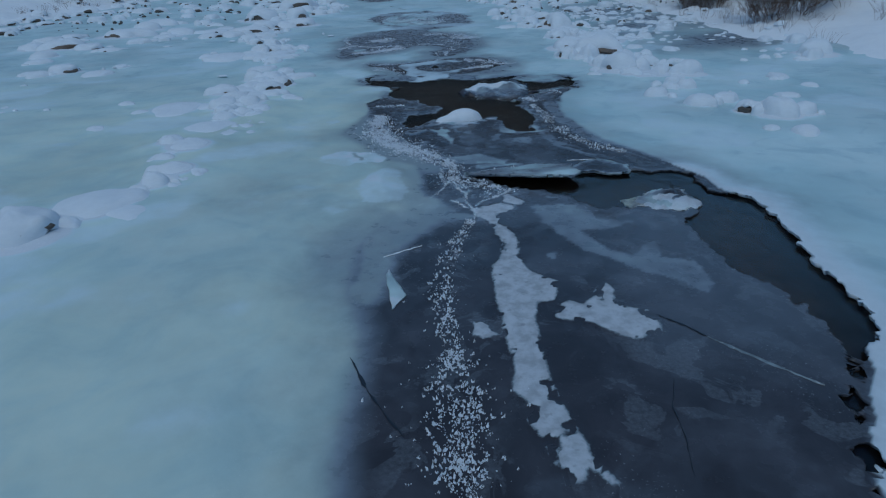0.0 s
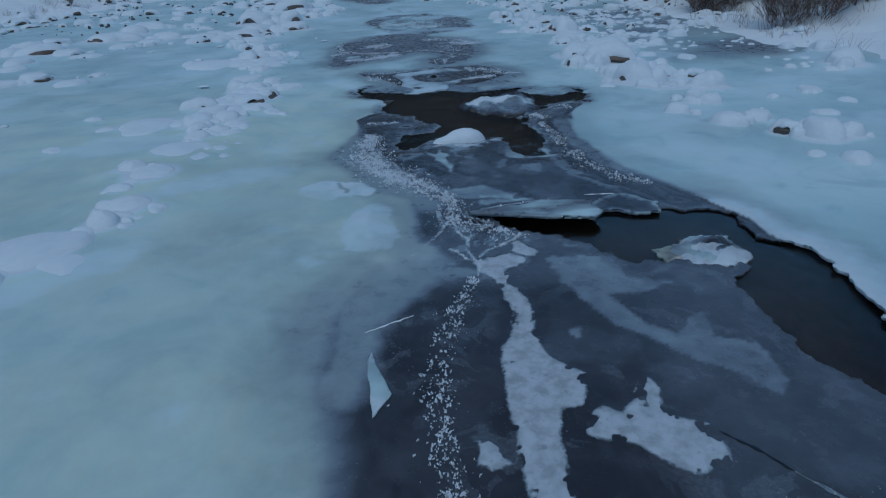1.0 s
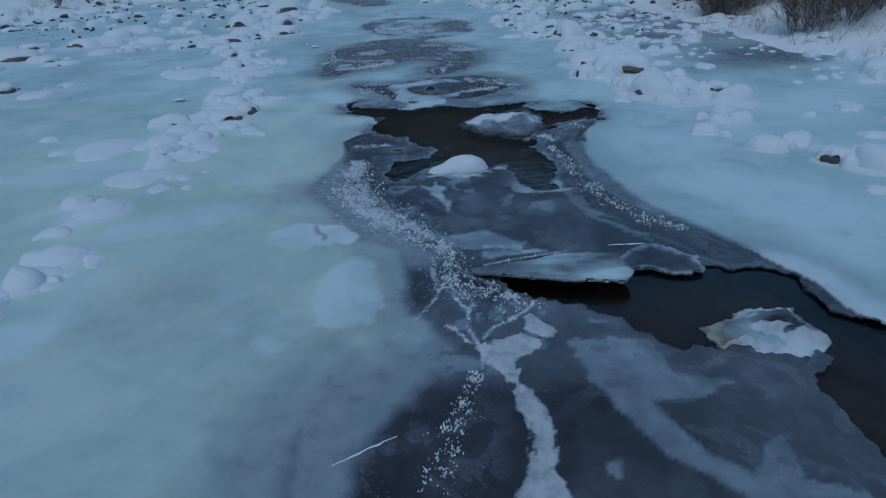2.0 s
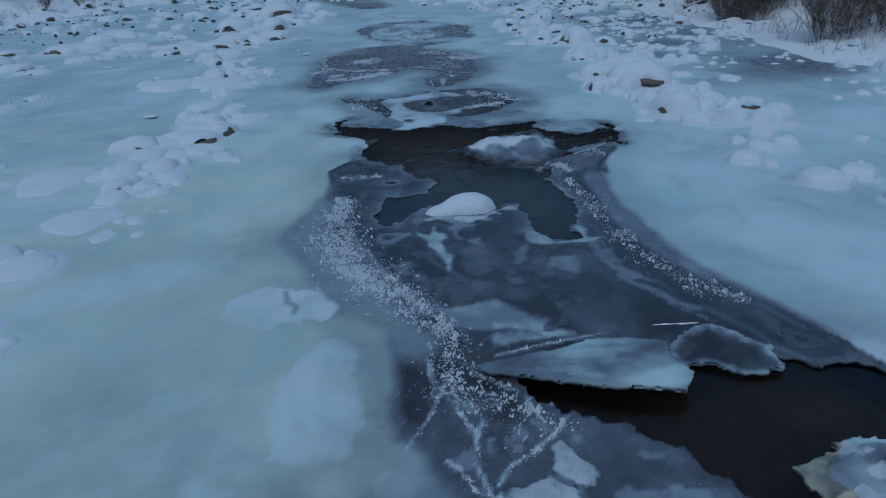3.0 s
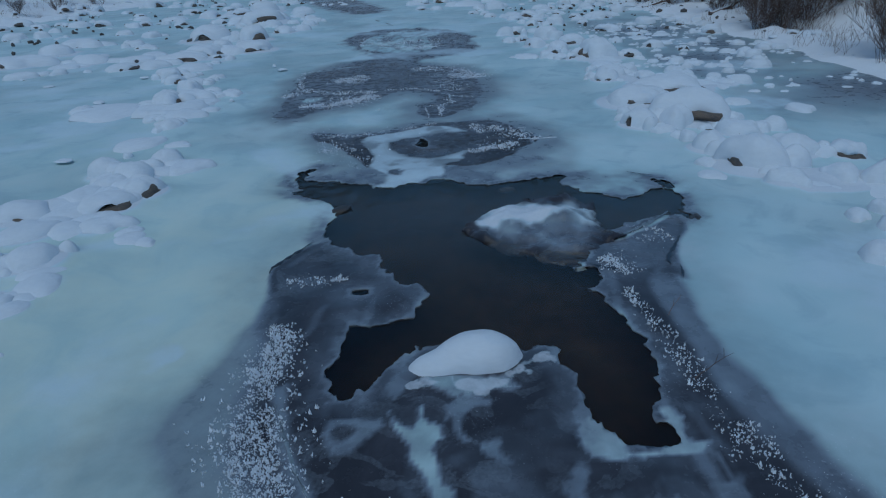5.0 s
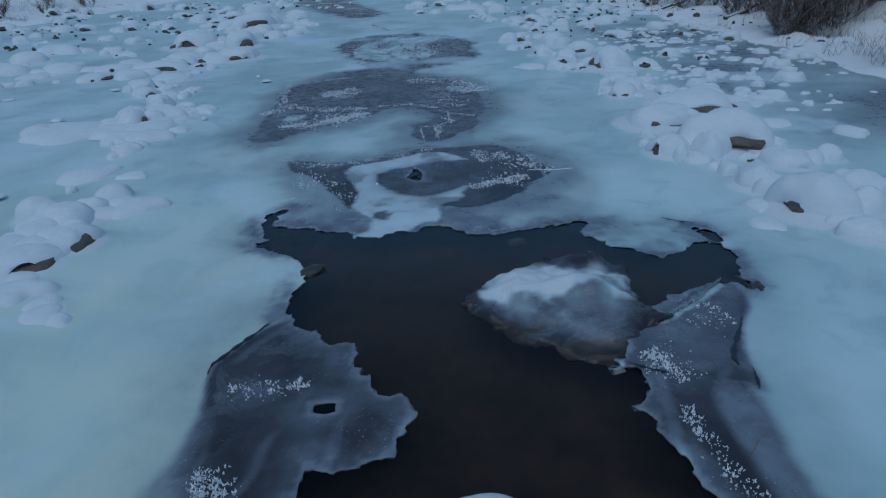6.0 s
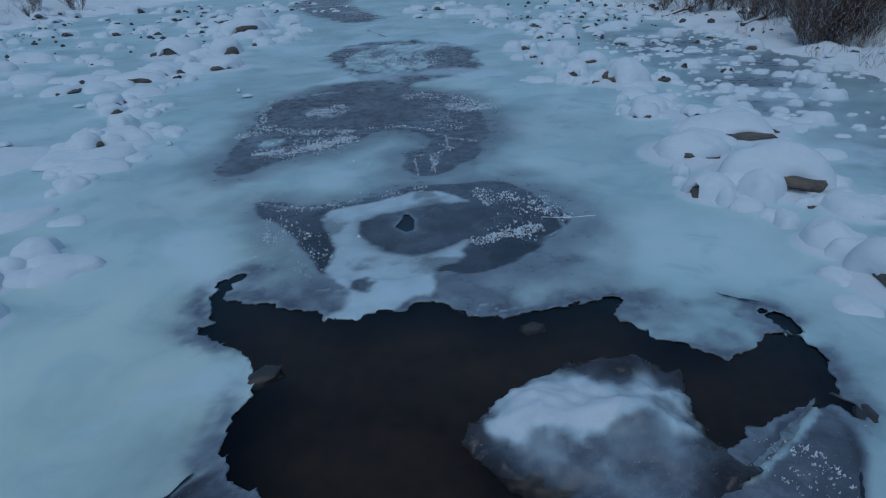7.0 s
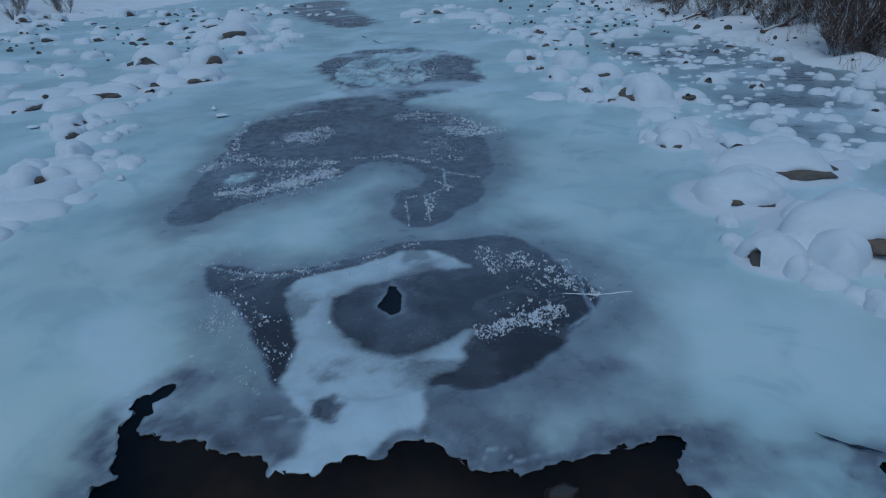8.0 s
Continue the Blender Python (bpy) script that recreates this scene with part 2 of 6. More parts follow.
BAND4 = [(1.46, 7.14), (1.53, 7), (1.66, 6.88), (1.73, 6.72), (1.84, 6.64)]
BAND5 = [(1.45, 7.25), (1.58, 7.11), (1.71, 6.98)]
BAND6 = [(-0.77, 8.33), (-0.64, 7.9), (-0.36, 7.37), (-0.14, 7.03), (0.01, 6.76)]
BAND7 = [(1.39, 7.77), (1.42, 7.42), (1.46, 7.22)]
LINE1 = [(-2.3, 16.5), (-2.64, 17.82), (-2.68, 18.98), (-2.05, 19.46), (-0.91, 19.6)]
LINE2 = [(0.28, 16.28), (0.44, 16.15), (0.46, 15.56), (0.28, 15.32), (-0.05, 15.25)]
LINE3 = [(0.47, 16.04), (0.86, 15.8)]
LINE4 = [(0.22, 15.33), (0.29, 14.58)]
LINE5 = [(0.03, 15.19), (0.09, 14.53)]
LINE6 = [(1.4, 13.77), (1.44, 13.43), (1.41, 13.18)]
LINE7 = [(1.23, 12.75), (1.48, 12.98), (1.78, 13.18)]
LINE8 = [(-1.37, 12.53), (-1.25, 12.59), (-1.11, 12.55), (-0.94, 12.54)]
LINE9 = [(-1.01, 12.53), (-0.89, 12.36), (-0.7, 12.18)]
LINE10 = [(-1.02, 12), (-0.75, 12.01), (-0.53, 11.98), (-0.34, 11.96)]
LINE11 = [(0.73, 11.62), (0.91, 11.68), (1.01, 11.75), (1.17, 11.79), (1.59, 11.8)]
LINE12 = [(0.53, 11.56), (0.58, 11.7), (0.66, 11.72), (0.71, 11.63)]
LINE13 = [(-2.05, 14.34), (-1.69, 13.91), (-1.18, 13.65), (-0.86, 13.64), (-0.47, 13.8)]
THIN_WEST = [(-1.4, 11.79), (-1.44, 12.29), (-1.35, 12.47), (-1.09, 12.54), (-0.75, 12.24), (-0.33, 11.94), (-0.27, 11.58), (-0.48, 11.53), (-1.36, 11.5)]
THIN_EAST = [(0.27, 11.9), (0.32, 12.13), (0.74, 12.15), (1.12, 12.42), (1.53, 12.36), (1.1, 11.99), (1.58, 11.79), (1.57, 11.63), (0.66, 11.44), (0.39, 11.48)]
FROST19 = [(-2.59, 16.43), (-2.34, 16.73), (-2.17, 17.14)]
FROST20 = [(-2.09, 16.89), (-1.59, 16.63), (-0.87, 16.58)]
FROST21 = [(-0.74, 16.7), (-0.16, 16.77), (0.28, 16.43)]
SHORE_VEIL = [(-0.71, 3.48), (-0.72, 4.18), (-0.73, 4.73), (-0.54, 5.32), (0.1, 5.43), (0.15, 5.11), (-0.03, 4.77), (-0.28, 4.46), (-0.41, 4.07), (-0.42, 3.46)]
THIN_TONGUE = [(1.63, 11.8), (1.94, 11.87), (2.24, 11.81), (2.53, 11.6), (2.54, 11.34), (2.26, 11.14), (1.98, 10.95), (1.61, 11.13)]
RIBBON = [(0.32, 5.11), (0.43, 4.94), (0.52, 4.71), (0.57, 4.39), (0.57, 4.09), (0.55, 3.85)]
THIN_WEDGE = [(1.81, 13.25), (1.93, 12.57), (1.70, 11.88), (1.37, 11.86), (1.05, 12.06), (0.68, 12.15), (1.15, 12.56), (1.56, 12.97)]
FAR_VEIL = [(-1.89, 22.48), (-1.89, 24.82), (-1.02, 26.61), (-0.22, 26.38), (0.70, 25.27), (-0.02, 24.33), (0.32, 22.12), (-0.41, 21.29), (-1.13, 21.68)]
FAR_VEIL_GAP = [(0.48, 25.33), (0.90, 24.73), (1.49, 24.12), (1.28, 21.29), (0.70, 20.84), (0.38, 21.48)]
CRESCENT_VEIL = [(-2.09, 15.65), (-2.20, 16.23), (-1.95, 16.39), (-1.65, 16.25), (-1.79, 16.06), (-1.96, 15.89)]
LINE14 = [(1.81, 13.25), (1.86, 12.93), (1.93, 12.57)]
LINE15 = [(-1.49, 25.08), (-0.84, 26.33), (-0.07, 26.67), (1.03, 25.48)]
LINE16 = [(-0.03, 19.70), (0.52, 20.26), (1.26, 21.12)]
LINE17 = [(-2.43, 19.06), (-1.67, 19.53), (-0.91, 19.60)]
LINE18 = [(1.37, 13.62), (1.40, 13.35), (1.44, 12.91)]
FROST22 = [(-1.36, 13.01), (-1.18, 13.07), (-1.15, 12.85)]
FROST23 = [(-1.79, 17.69), (-1.39, 17.93), (-1.35, 18.41)]
FROST24 = [(0.52, 18.12), (1.00, 17.72), (1.21, 18.01)]
FROST25 = [(0.27, 17.53), (0.42, 16.72), (0.77, 16.55)]
GREY_EAST = [(1.74, 9.46), (1.92, 9.45), (1.91, 9.14), (1.89, 8.58), (1.93, 8.03), (2.03, 7.51), (2.21, 7.04), (2.11, 6.90), (1.89, 7.26), (1.76, 7.67), (1.71, 8.14), (1.69, 8.60), (1.67, 9.02)]
GREY_PLATE = [(1.60, 10.32), (1.83, 10.48), (1.99, 10.62), (2.28, 10.68), (2.38, 10.53), (2.33, 10.27), (1.92, 9.60), (1.64, 9.61), (1.42, 9.68), (1.40, 9.86), (1.57, 10.07)]
PANE_STREAK = [(-0.14, 8.14), (-0.05, 8.00), (0.02, 7.96), (0.05, 8.15), (0.09, 8.02), (0.16, 8.00), (0.20, 8.08), (0.16, 7.90), (0.11, 7.83), (0.16, 7.67), (0.21, 7.58), (0.21, 7.45), (0.18, 7.27), (0.15, 7.31), (0.13, 7.45), (0.08, 7.63), (0.03, 7.76), (-0.02, 7.89), (-0.10, 7.99)]
PANE_LOOP = [(-0.46, 8.08), (-0.16, 8.08), (-0.13, 8.01), (-0.22, 7.92), (-0.29, 7.81), (-0.40, 7.82), (-0.46, 7.96)]
PANE_LOOP_GAP = [(-0.41, 8.02), (-0.27, 8.01), (-0.33, 7.91), (-0.41, 7.92)]
PANE_CRUST = [(0.19, 8.16), (0.29, 8.23), (0.44, 8.19), (0.45, 8.13), (0.36, 8.11), (0.29, 8.08), (0.27, 7.98), (0.33, 7.85), (0.26, 7.86), (0.20, 7.99)]
PANE_CHIP = [(0.30, 7.87), (0.45, 7.87), (0.52, 7.71), (0.44, 7.69), (0.36, 7.77)]
PANE_FOOT = [(-0.03, 8.39), (0.53, 8.38), (0.62, 8.26), (0.22, 8.21)]
PANE_LIP = [(-0.16, 8.31), (-0.12, 8.48), (0.01, 8.56), (0.09, 8.50), (0.00, 8.34), (-0.10, 8.21)]
PANE_TONGUE = [(0.85, 8.01), (0.95, 8.03), (1.08, 7.87), (1.08, 7.79), (1.22, 7.78), (1.29, 7.85), (1.32, 7.99), (1.29, 8.06), (1.39, 8.08), (1.43, 7.98), (1.38, 7.85), (1.49, 7.81), (1.43, 7.75), (1.24, 7.72), (1.01, 7.71), (0.88, 7.74), (0.83, 7.83)]
PANE_HOOK = [(0.81, 7.74), (0.85, 7.68), (0.80, 7.54), (0.80, 7.45), (0.73, 7.36), (0.67, 7.41), (0.72, 7.51), (0.65, 7.55), (0.76, 7.62)]
PANE_PATCH = [(0.98, 7.49), (1.20, 7.50), (1.24, 7.38), (1.18, 7.25), (1.21, 7.18), (1.10, 7.21), (0.95, 7.33)]
PANE_SHORE = [(1.38, 7.56), (1.54, 7.59), (1.51, 7.39), (1.59, 7.36), (1.48, 7.33), (1.56, 7.22), (1.66, 7.13), (1.58, 7.04), (1.46, 7.13), (1.38, 7.37)]
PANE_LOW = [(-0.29, 7.35), (-0.25, 7.48), (-0.14, 7.52), (-0.10, 7.44), (-0.16, 7.34), (-0.04, 7.33), (0.05, 7.22), (0.03, 7.11), (-0.04, 7.14), (-0.13, 7.22)]
PANE_DIM = [(0.32, 7.66), (0.43, 7.81), (0.52, 7.60), (0.47, 7.31), (0.38, 7.20), (0.32, 7.32)]
PANE_LAST = [(0.58, 7.20), (0.73, 7.15), (0.74, 7.05), (0.60, 7.07)]
DRIFT_SPOT = [(0.83, 4.18), (0.91, 4.20), (0.93, 4.12), (0.87, 4.07), (0.83, 4.10)]
DRIFT_SHATTER = [(0.40, 5.13), (0.49, 5.21), (0.58, 5.25), (0.69, 5.18), (0.64, 5.06), (0.49, 5.05), (0.41, 5.09)]
SEAM1 = [(-0.31, 5.23), (-0.14, 5.38), (-0.04, 5.64), (0.02, 5.86)]
SEAM2 = [(0.02, 5.86), (0.04, 5.94), (0.01, 6.06), (-0.00, 6.24)]
SEAM3 = [(0.02, 5.86), (0.14, 5.88), (0.30, 5.66), (0.26, 5.53), (0.24, 5.36), (0.29, 5.20), (0.32, 5.09)]
SEAM4 = [(0.15, 5.93), (0.17, 5.74), (0.23, 5.62), (0.26, 5.53)]
SEAM5 = [(0.10, 5.39), (0.17, 5.32), (0.23, 5.20), (0.29, 5.16)]
SEAM6 = [(0.34, 5.23), (0.42, 5.35), (0.55, 5.42), (0.64, 5.52), (0.72, 5.61)]
SEAM7 = [(0.35, 5.19), (0.31, 5.09), (0.32, 4.99), (0.30, 4.91)]
SEAM8 = [(0.23, 6.14), (0.33, 6.02), (0.49, 5.90), (0.64, 5.78)]
SEAM9 = [(0.67, 5.79), (0.80, 5.74), (0.94, 5.65), (1.03, 5.62)]
SEAM10 = [(0.56, 5.82), (0.58, 5.72), (0.62, 5.64)]
SHATTER_DARK1 = [(-0.23, 6.07), (-0.03, 6.11), (0.04, 5.94), (0.02, 5.73), (-0.07, 5.66), (-0.18, 5.79)]
SHATTER_DARK2 = [(0.37, 5.78), (0.50, 5.83), (0.54, 5.67), (0.45, 5.60), (0.37, 5.63)]
PANE_RIDGE = [(1.50, 9.99), (1.62, 10.08), (1.91, 10.27), (2.19, 10.51), (2.34, 10.65), (2.26, 10.49), (1.98, 10.25), (1.70, 10.07)]
PANE_TIP = [(1.20, 9.77), (1.30, 9.72), (1.35, 9.69), (1.31, 9.63), (1.24, 9.65)]
PANE_FLAP = [(1.75, 10.31), (1.86, 10.47), (1.99, 10.59), (2.09, 10.52), (1.98, 10.38), (1.82, 10.28)]
# stones whose face shows: x, y, width, height, turn of the face, its share of the width and of the height
FACED_A = [(-3.85, 4.85, 0.75, 0.31, 87, 0.31, 0.48), (-3.3, 7.52, 0.68, 0.16, 89, 0.22, 0.43), (-3.42, 9.39, 0.41, 0.19, 50, 0.82, 0.51), (-3, 10.75, 0.52, 0.14, 9, 0.22, 0.3), (-3.97, 11.09, 0.63, 0.21, 34, 0.24, 0.33), (-3.19, 11.28, 0.64, 0.19, 41, 0.84, 0.58), (-2.99, 11.64, 0.48, 0.23, 67, 0.28, 0.71), (-8.82, 14.43, 0.69, 0.23, 78, 0.25, 0.5), (-4.53, 16.13, 0.59, 0.27, 70, 0.3, 0.39), (-4.29, 16.63, 0.76, 0.19, -22, 0.22, 0.42), (-5.35, 18.48, 0.47, 0.18, 59, 0.32, 0.32), (-10.43, 18.62, 0.92, 0.21, 56, 0.29, 0.4), (-5.72, 19.15, 0.61, 0.23, 55, 0.22, 0.36), (-12.53, 19.31, 0.98, 0.23, 76, 0.22, 0.38)]
FACED_B = [(-7.47, 20.61, 0.88, 0.18, 84, 0.22, 0.45), (-6.38, 21.77, 1.25, 0.23, 35, 0.22, 0.42), (-5.53, 21.88, 0.37, 0.12, 21, 0.86, 0.8), (-12.76, 21.89, 0.87, 0.2, 41, 0.57, 0.42), (-10.92, 22, 1.7, 0.29, -6, 0.22, 0.61), (-6.07, 22.44, 1.24, 0.32, 18, 0.22, 0.6), (-5.68, 22.63, 0.56, 0.14, 36, 0.52, 0.49), (-4.84, 22.87, 1.19, 0.33, 38, 0.22, 0.41), (-5.83, 23.3, 0.7, 0.35, 38, 0.52, 0.49), (-5.51, 25.37, 1.03, 0.52, 43, 0.42, 0.44), (-11.27, 25.8, 1.51, 0.29, -36, 0.22, 0.58), (-7.06, 26, 1.59, 0.52, -3, 0.4, 0.48), (-6.32, 26.15, 0.57, 0.28, 38, 0.3, 0.48), (-4.93, 27.12, 0.85, 0.29, -37, 0.22, 0.54)]
FACED_C = [(-17.51, 28.34, 0.94, 0.2, 30, 0.64, 0.46), (-18.18, 30.99, 0.78, 0.33, 34, 0.48, 0.59), (-7.73, 31.83, 1.24, 0.33, 34, 0.63, 0.51), (-18.41, 32.76, 0.74, 0.27, 30, 0.48, 0.59), (4.45, 8.25, 0.4, 0.2, -40, 0.84, 0.6), (4.45, 8.95, 0.46, 0.16, -89, 0.36, 0.36), (4.24, 11.17, 0.44, 0.22, 28, 0.28, 0.32), (3.64, 11.69, 0.76, 0.38, -96, 0.22, 0.26), (4.8, 11.96, 0.45, 0.19, -26, 0.86, 0.38), (4.24, 12.08, 0.54, 0.27, -18, 0.22, 0.27), (7.91, 12.48, 0.76, 0.38, -67, 0.22, 0.26), (4.06, 12.95, 0.6, 0.2, 8, 0.22, 0.31), (3.73, 13.17, 0.23, 0.12, 14, 0.51, 0.59), (3, 13.54, 0.54, 0.27, -70, 0.35, 0.58)]
FACED_D = [(3.79, 13.85, 1.06, 0.45, 8, 0.28, 0.26), (3.63, 14.15, 0.53, 0.26, -40, 0.22, 0.26), (3.28, 14.84, 0.93, 0.3, 16, 0.22, 0.26), (4.19, 15.72, 1.26, 0.29, 4, 0.35, 0.27), (3.59, 15.88, 0.34, 0.11, 22, 0.28, 0.55), (4, 16.39, 0.49, 0.25, -32, 1.12, 0.55), (3.37, 16.64, 0.54, 0.26, -56, 0.32, 0.31), (4.59, 19.22, 0.49, 0.22, -24, 0.74, 0.56), (3.89, 19.28, 0.93, 0.47, -59, 0.22, 0.35), (3.32, 19.31, 0.33, 0.17, 0, 0.47, 0.53), (3.07, 19.32, 0.44, 0.17, 12, 0.5, 0.35), (6.08, 20, 0.26, 0.13, -41, 0.6, 0.75), (3.06, 20.23, 0.42, 0.16, -13, 0.94, 0.69), (5.59, 20.53, 0.55, 0.21, -53, 0.39, 0.6)]
FACED_E = [(2.84, 21.38, 0.61, 0.27, -55, 0.22, 0.38), (3.79, 21.52, 0.72, 0.32, -8, 0.27, 0.26), (8.82, 21.68, 0.36, 0.18, -31, 0.93, 0.34), (7.83, 22.46, 0.58, 0.29, -27, 0.75, 0.41), (2.7, 22.76, 0.37, 0.19, -10, 0.8, 0.4), (2.74, 24.19, 0.55, 0.27, 8, 0.39, 0.31), (3.52, 26.25, 0.46, 0.23, -30, 0.4, 0.5)]
# snow pillows: x, y, width, height
PILLOWS_A = [(-3.17, 5.42, 0.22, 0.07), (-3.52, 5.54, 0.92, 0.16), (-3.39, 5.62, 0.32, 0.07), (-3.14, 6.1, 0.39, 0.19), (-2.92, 6.26, 0.26, 0.07), (-3.1, 6.53, 0.55, 0.16), (-3.46, 7.07, 0.39, 0.12), (-3.84, 7.54, 0.44, 0.08), (-3.61, 7.73, 0.44, 0.18), (-2.95, 8.11, 0.41, 0.09), (-2.68, 8.18, 0.24, 0.07), (-2.81, 8.46, 0.31, 0.1), (-3.4, 8.53, 0.88, 0.11), (-2.66, 8.73, 0.12, 0.06), (-5.16, 8.74, 0.39, 0.09), (-2.85, 8.79, 0.21, 0.06), (-3.32, 9.08, 0.47, 0.14), (-2.91, 9.26, 0.37, 0.1), (-3.11, 9.34, 0.35, 0.15), (-2.92, 9.63, 0.43, 0.11), (-4.36, 9.82, 1.08, 0.13), (-3.55, 9.86, 0.61, 0.22), (-3.18, 10.03, 0.51, 0.2), (-5.51, 10.45, 0.33, 0.09)]
PILLOWS_B = [(-2.61, 10.47, 0.34, 0.07), (-3.6, 10.6, 0.57, 0.16), (-2.66, 10.61, 0.3, 0.07), (-3.25, 10.69, 0.41, 0.08), (-3.46, 11.12, 0.57, 0.11), (-3.58, 11.57, 0.57, 0.14), (-3.44, 11.88, 0.48, 0.17), (-3.3, 12.16, 0.54, 0.23), (-3.74, 12.36, 0.45, 0.23), (-2.81, 12.44, 0.54, 0.12), (-3.2, 12.73, 0.43, 0.2), (-3.84, 13.11, 0.16, 0.07), (-3.36, 13.54, 0.35, 0.07), (-3.91, 13.59, 0.67, 0.11), (-7.77, 13.91, 0.8, 0.11), (-9.69, 14.41, 0.47, 0.08), (-3.84, 14.53, 0.47, 0.16), (-4.15, 14.78, 0.16, 0.06), (-7.77, 14.95, 0.39, 0.08), (-4.38, 15.15, 0.37, 0.1), (-3.89, 15.21, 0.75, 0.14), (-4.06, 15.71, 0.89, 0.14), (-5.33, 15.74, 1.19, 0.13), (-5.94, 15.89, 0.49, 0.11)]
PILLOWS_C = [(-4.47, 15.89, 0.51, 0.12), (-4.76, 16.01, 0.51, 0.1), (-3.96, 16.14, 0.74, 0.1), (-10.63, 16.34, 0.71, 0.1), (-4.67, 16.5, 0.58, 0.23), (-3.61, 16.84, 0.47, 0.13), (-4.5, 17.18, 0.56, 0.28), (-4.14, 17.31, 0.39, 0.1), (-4.76, 18.11, 0.52, 0.15), (-9.56, 18.14, 0.78, 0.11), (-4.54, 18.66, 0.36, 0.11), (-5.21, 19.12, 0.41, 0.1), (-5.59, 20.1, 0.86, 0.16), (-5.38, 20.61, 0.35, 0.09), (-6.79, 20.92, 0.87, 0.16), (-5.29, 20.97, 0.33, 0.09), (-9.22, 21.24, 0.92, 0.11), (-5.06, 21.44, 0.31, 0.13), (-8.87, 21.9, 1.06, 0.23), (-7.78, 22.16, 1.06, 0.12), (-7.6, 22.8, 0.87, 0.13), (-8.65, 24.65, 0.75, 0.12), (-9.68, 25.72, 0.45, 0.18), (-4.46, 27.95, 0.61, 0.24)]
PILLOWS_D = [(-4.48, 29.37, 0.58, 0.25), (4.62, 7.09, 0.4, 0.13), (4.34, 7.36, 0.25, 0.07), (4.74, 7.94, 0.56, 0.28), (5.08, 7.95, 0.42, 0.21), (4.01, 8.82, 0.49, 0.17), (3.81, 9.43, 0.21, 0.07), (3.6, 9.57, 0.4, 0.14), (6.23, 9.77, 0.29, 0.07), (4.26, 9.95, 0.34, 0.17), (3.97, 10.01, 0.32, 0.12), (3.87, 10.33, 0.24, 0.09), (4.21, 10.39, 0.29, 0.14), (6.1, 10.47, 0.41, 0.1), (4.45, 10.92, 0.6, 0.09), (3.88, 10.98, 0.44, 0.09), (4.7, 11.04, 0.61, 0.3), (3.68, 11.13, 0.43, 0.21), (3.08, 11.47, 0.34, 0.07), (3.19, 11.85, 0.28, 0.09), (3.43, 12.34, 0.49, 0.24), (3.37, 12.82, 0.27, 0.13), (4.58, 13.08, 0.38, 0.19), (3.19, 13.15, 0.34, 0.13)]
PILLOWS_E = [(3.21, 13.61, 0.19, 0.09), (2.83, 13.9, 0.2, 0.1), (8.55, 14.23, 0.5, 0.25), (3, 14.29, 0.21, 0.1), (4.66, 15.22, 0.18, 0.06), (5.05, 15.66, 0.38, 0.08), (5.27, 15.97, 0.37, 0.1), (5.54, 15.97, 0.43, 0.18), (3.65, 16.23, 0.29, 0.07), (5.15, 16.29, 0.29, 0.11), (4.62, 16.52, 0.57, 0.19), (3.86, 16.91, 0.32, 0.1), (3.12, 16.91, 0.25, 0.07), (3.53, 16.96, 0.65, 0.27), (5.83, 17.07, 0.26, 0.1), (3.2, 17.17, 0.26, 0.11), (6.53, 17.32, 0.46, 0.18), (3.99, 17.44, 0.53, 0.2), (6.03, 17.62, 0.37, 0.08), (5.28, 17.68, 0.26, 0.11), (5.77, 17.69, 0.26, 0.08), (3.37, 17.85, 0.24, 0.1), (6.87, 18.04, 0.35, 0.15), (5.64, 18.12, 0.43, 0.08)]
PILLOWS_F = [(5.27, 18.23, 0.36, 0.15), (3.73, 18.24, 0.62, 0.13), (4.9, 18.56, 0.29, 0.07), (7.05, 18.6, 0.42, 0.18), (3.96, 18.76, 0.65, 0.12), (7.02, 18.88, 0.37, 0.19), (6.8, 19.28, 0.39, 0.11), (2.81, 19.6, 0.38, 0.19), (6.62, 19.68, 0.36, 0.09), (6.05, 19.82, 0.18, 0.06), (2.37, 19.86, 0.59, 0.09), (5.51, 20.04, 0.21, 0.06), (3.26, 20.55, 0.57, 0.28), (7.03, 21.06, 0.35, 0.14), (5.01, 21.73, 0.39, 0.13), (5.82, 22.26, 0.48, 0.08), (6.54, 22.64, 0.58, 0.09), (2.32, 22.69, 0.5, 0.13), (5.96, 22.83, 0.3, 0.11), (7.47, 22.83, 0.29, 0.14), (3.44, 22.96, 0.75, 0.36), (2.38, 24.11, 0.55, 0.27), (4.34, 26.42, 0.62, 0.29)]
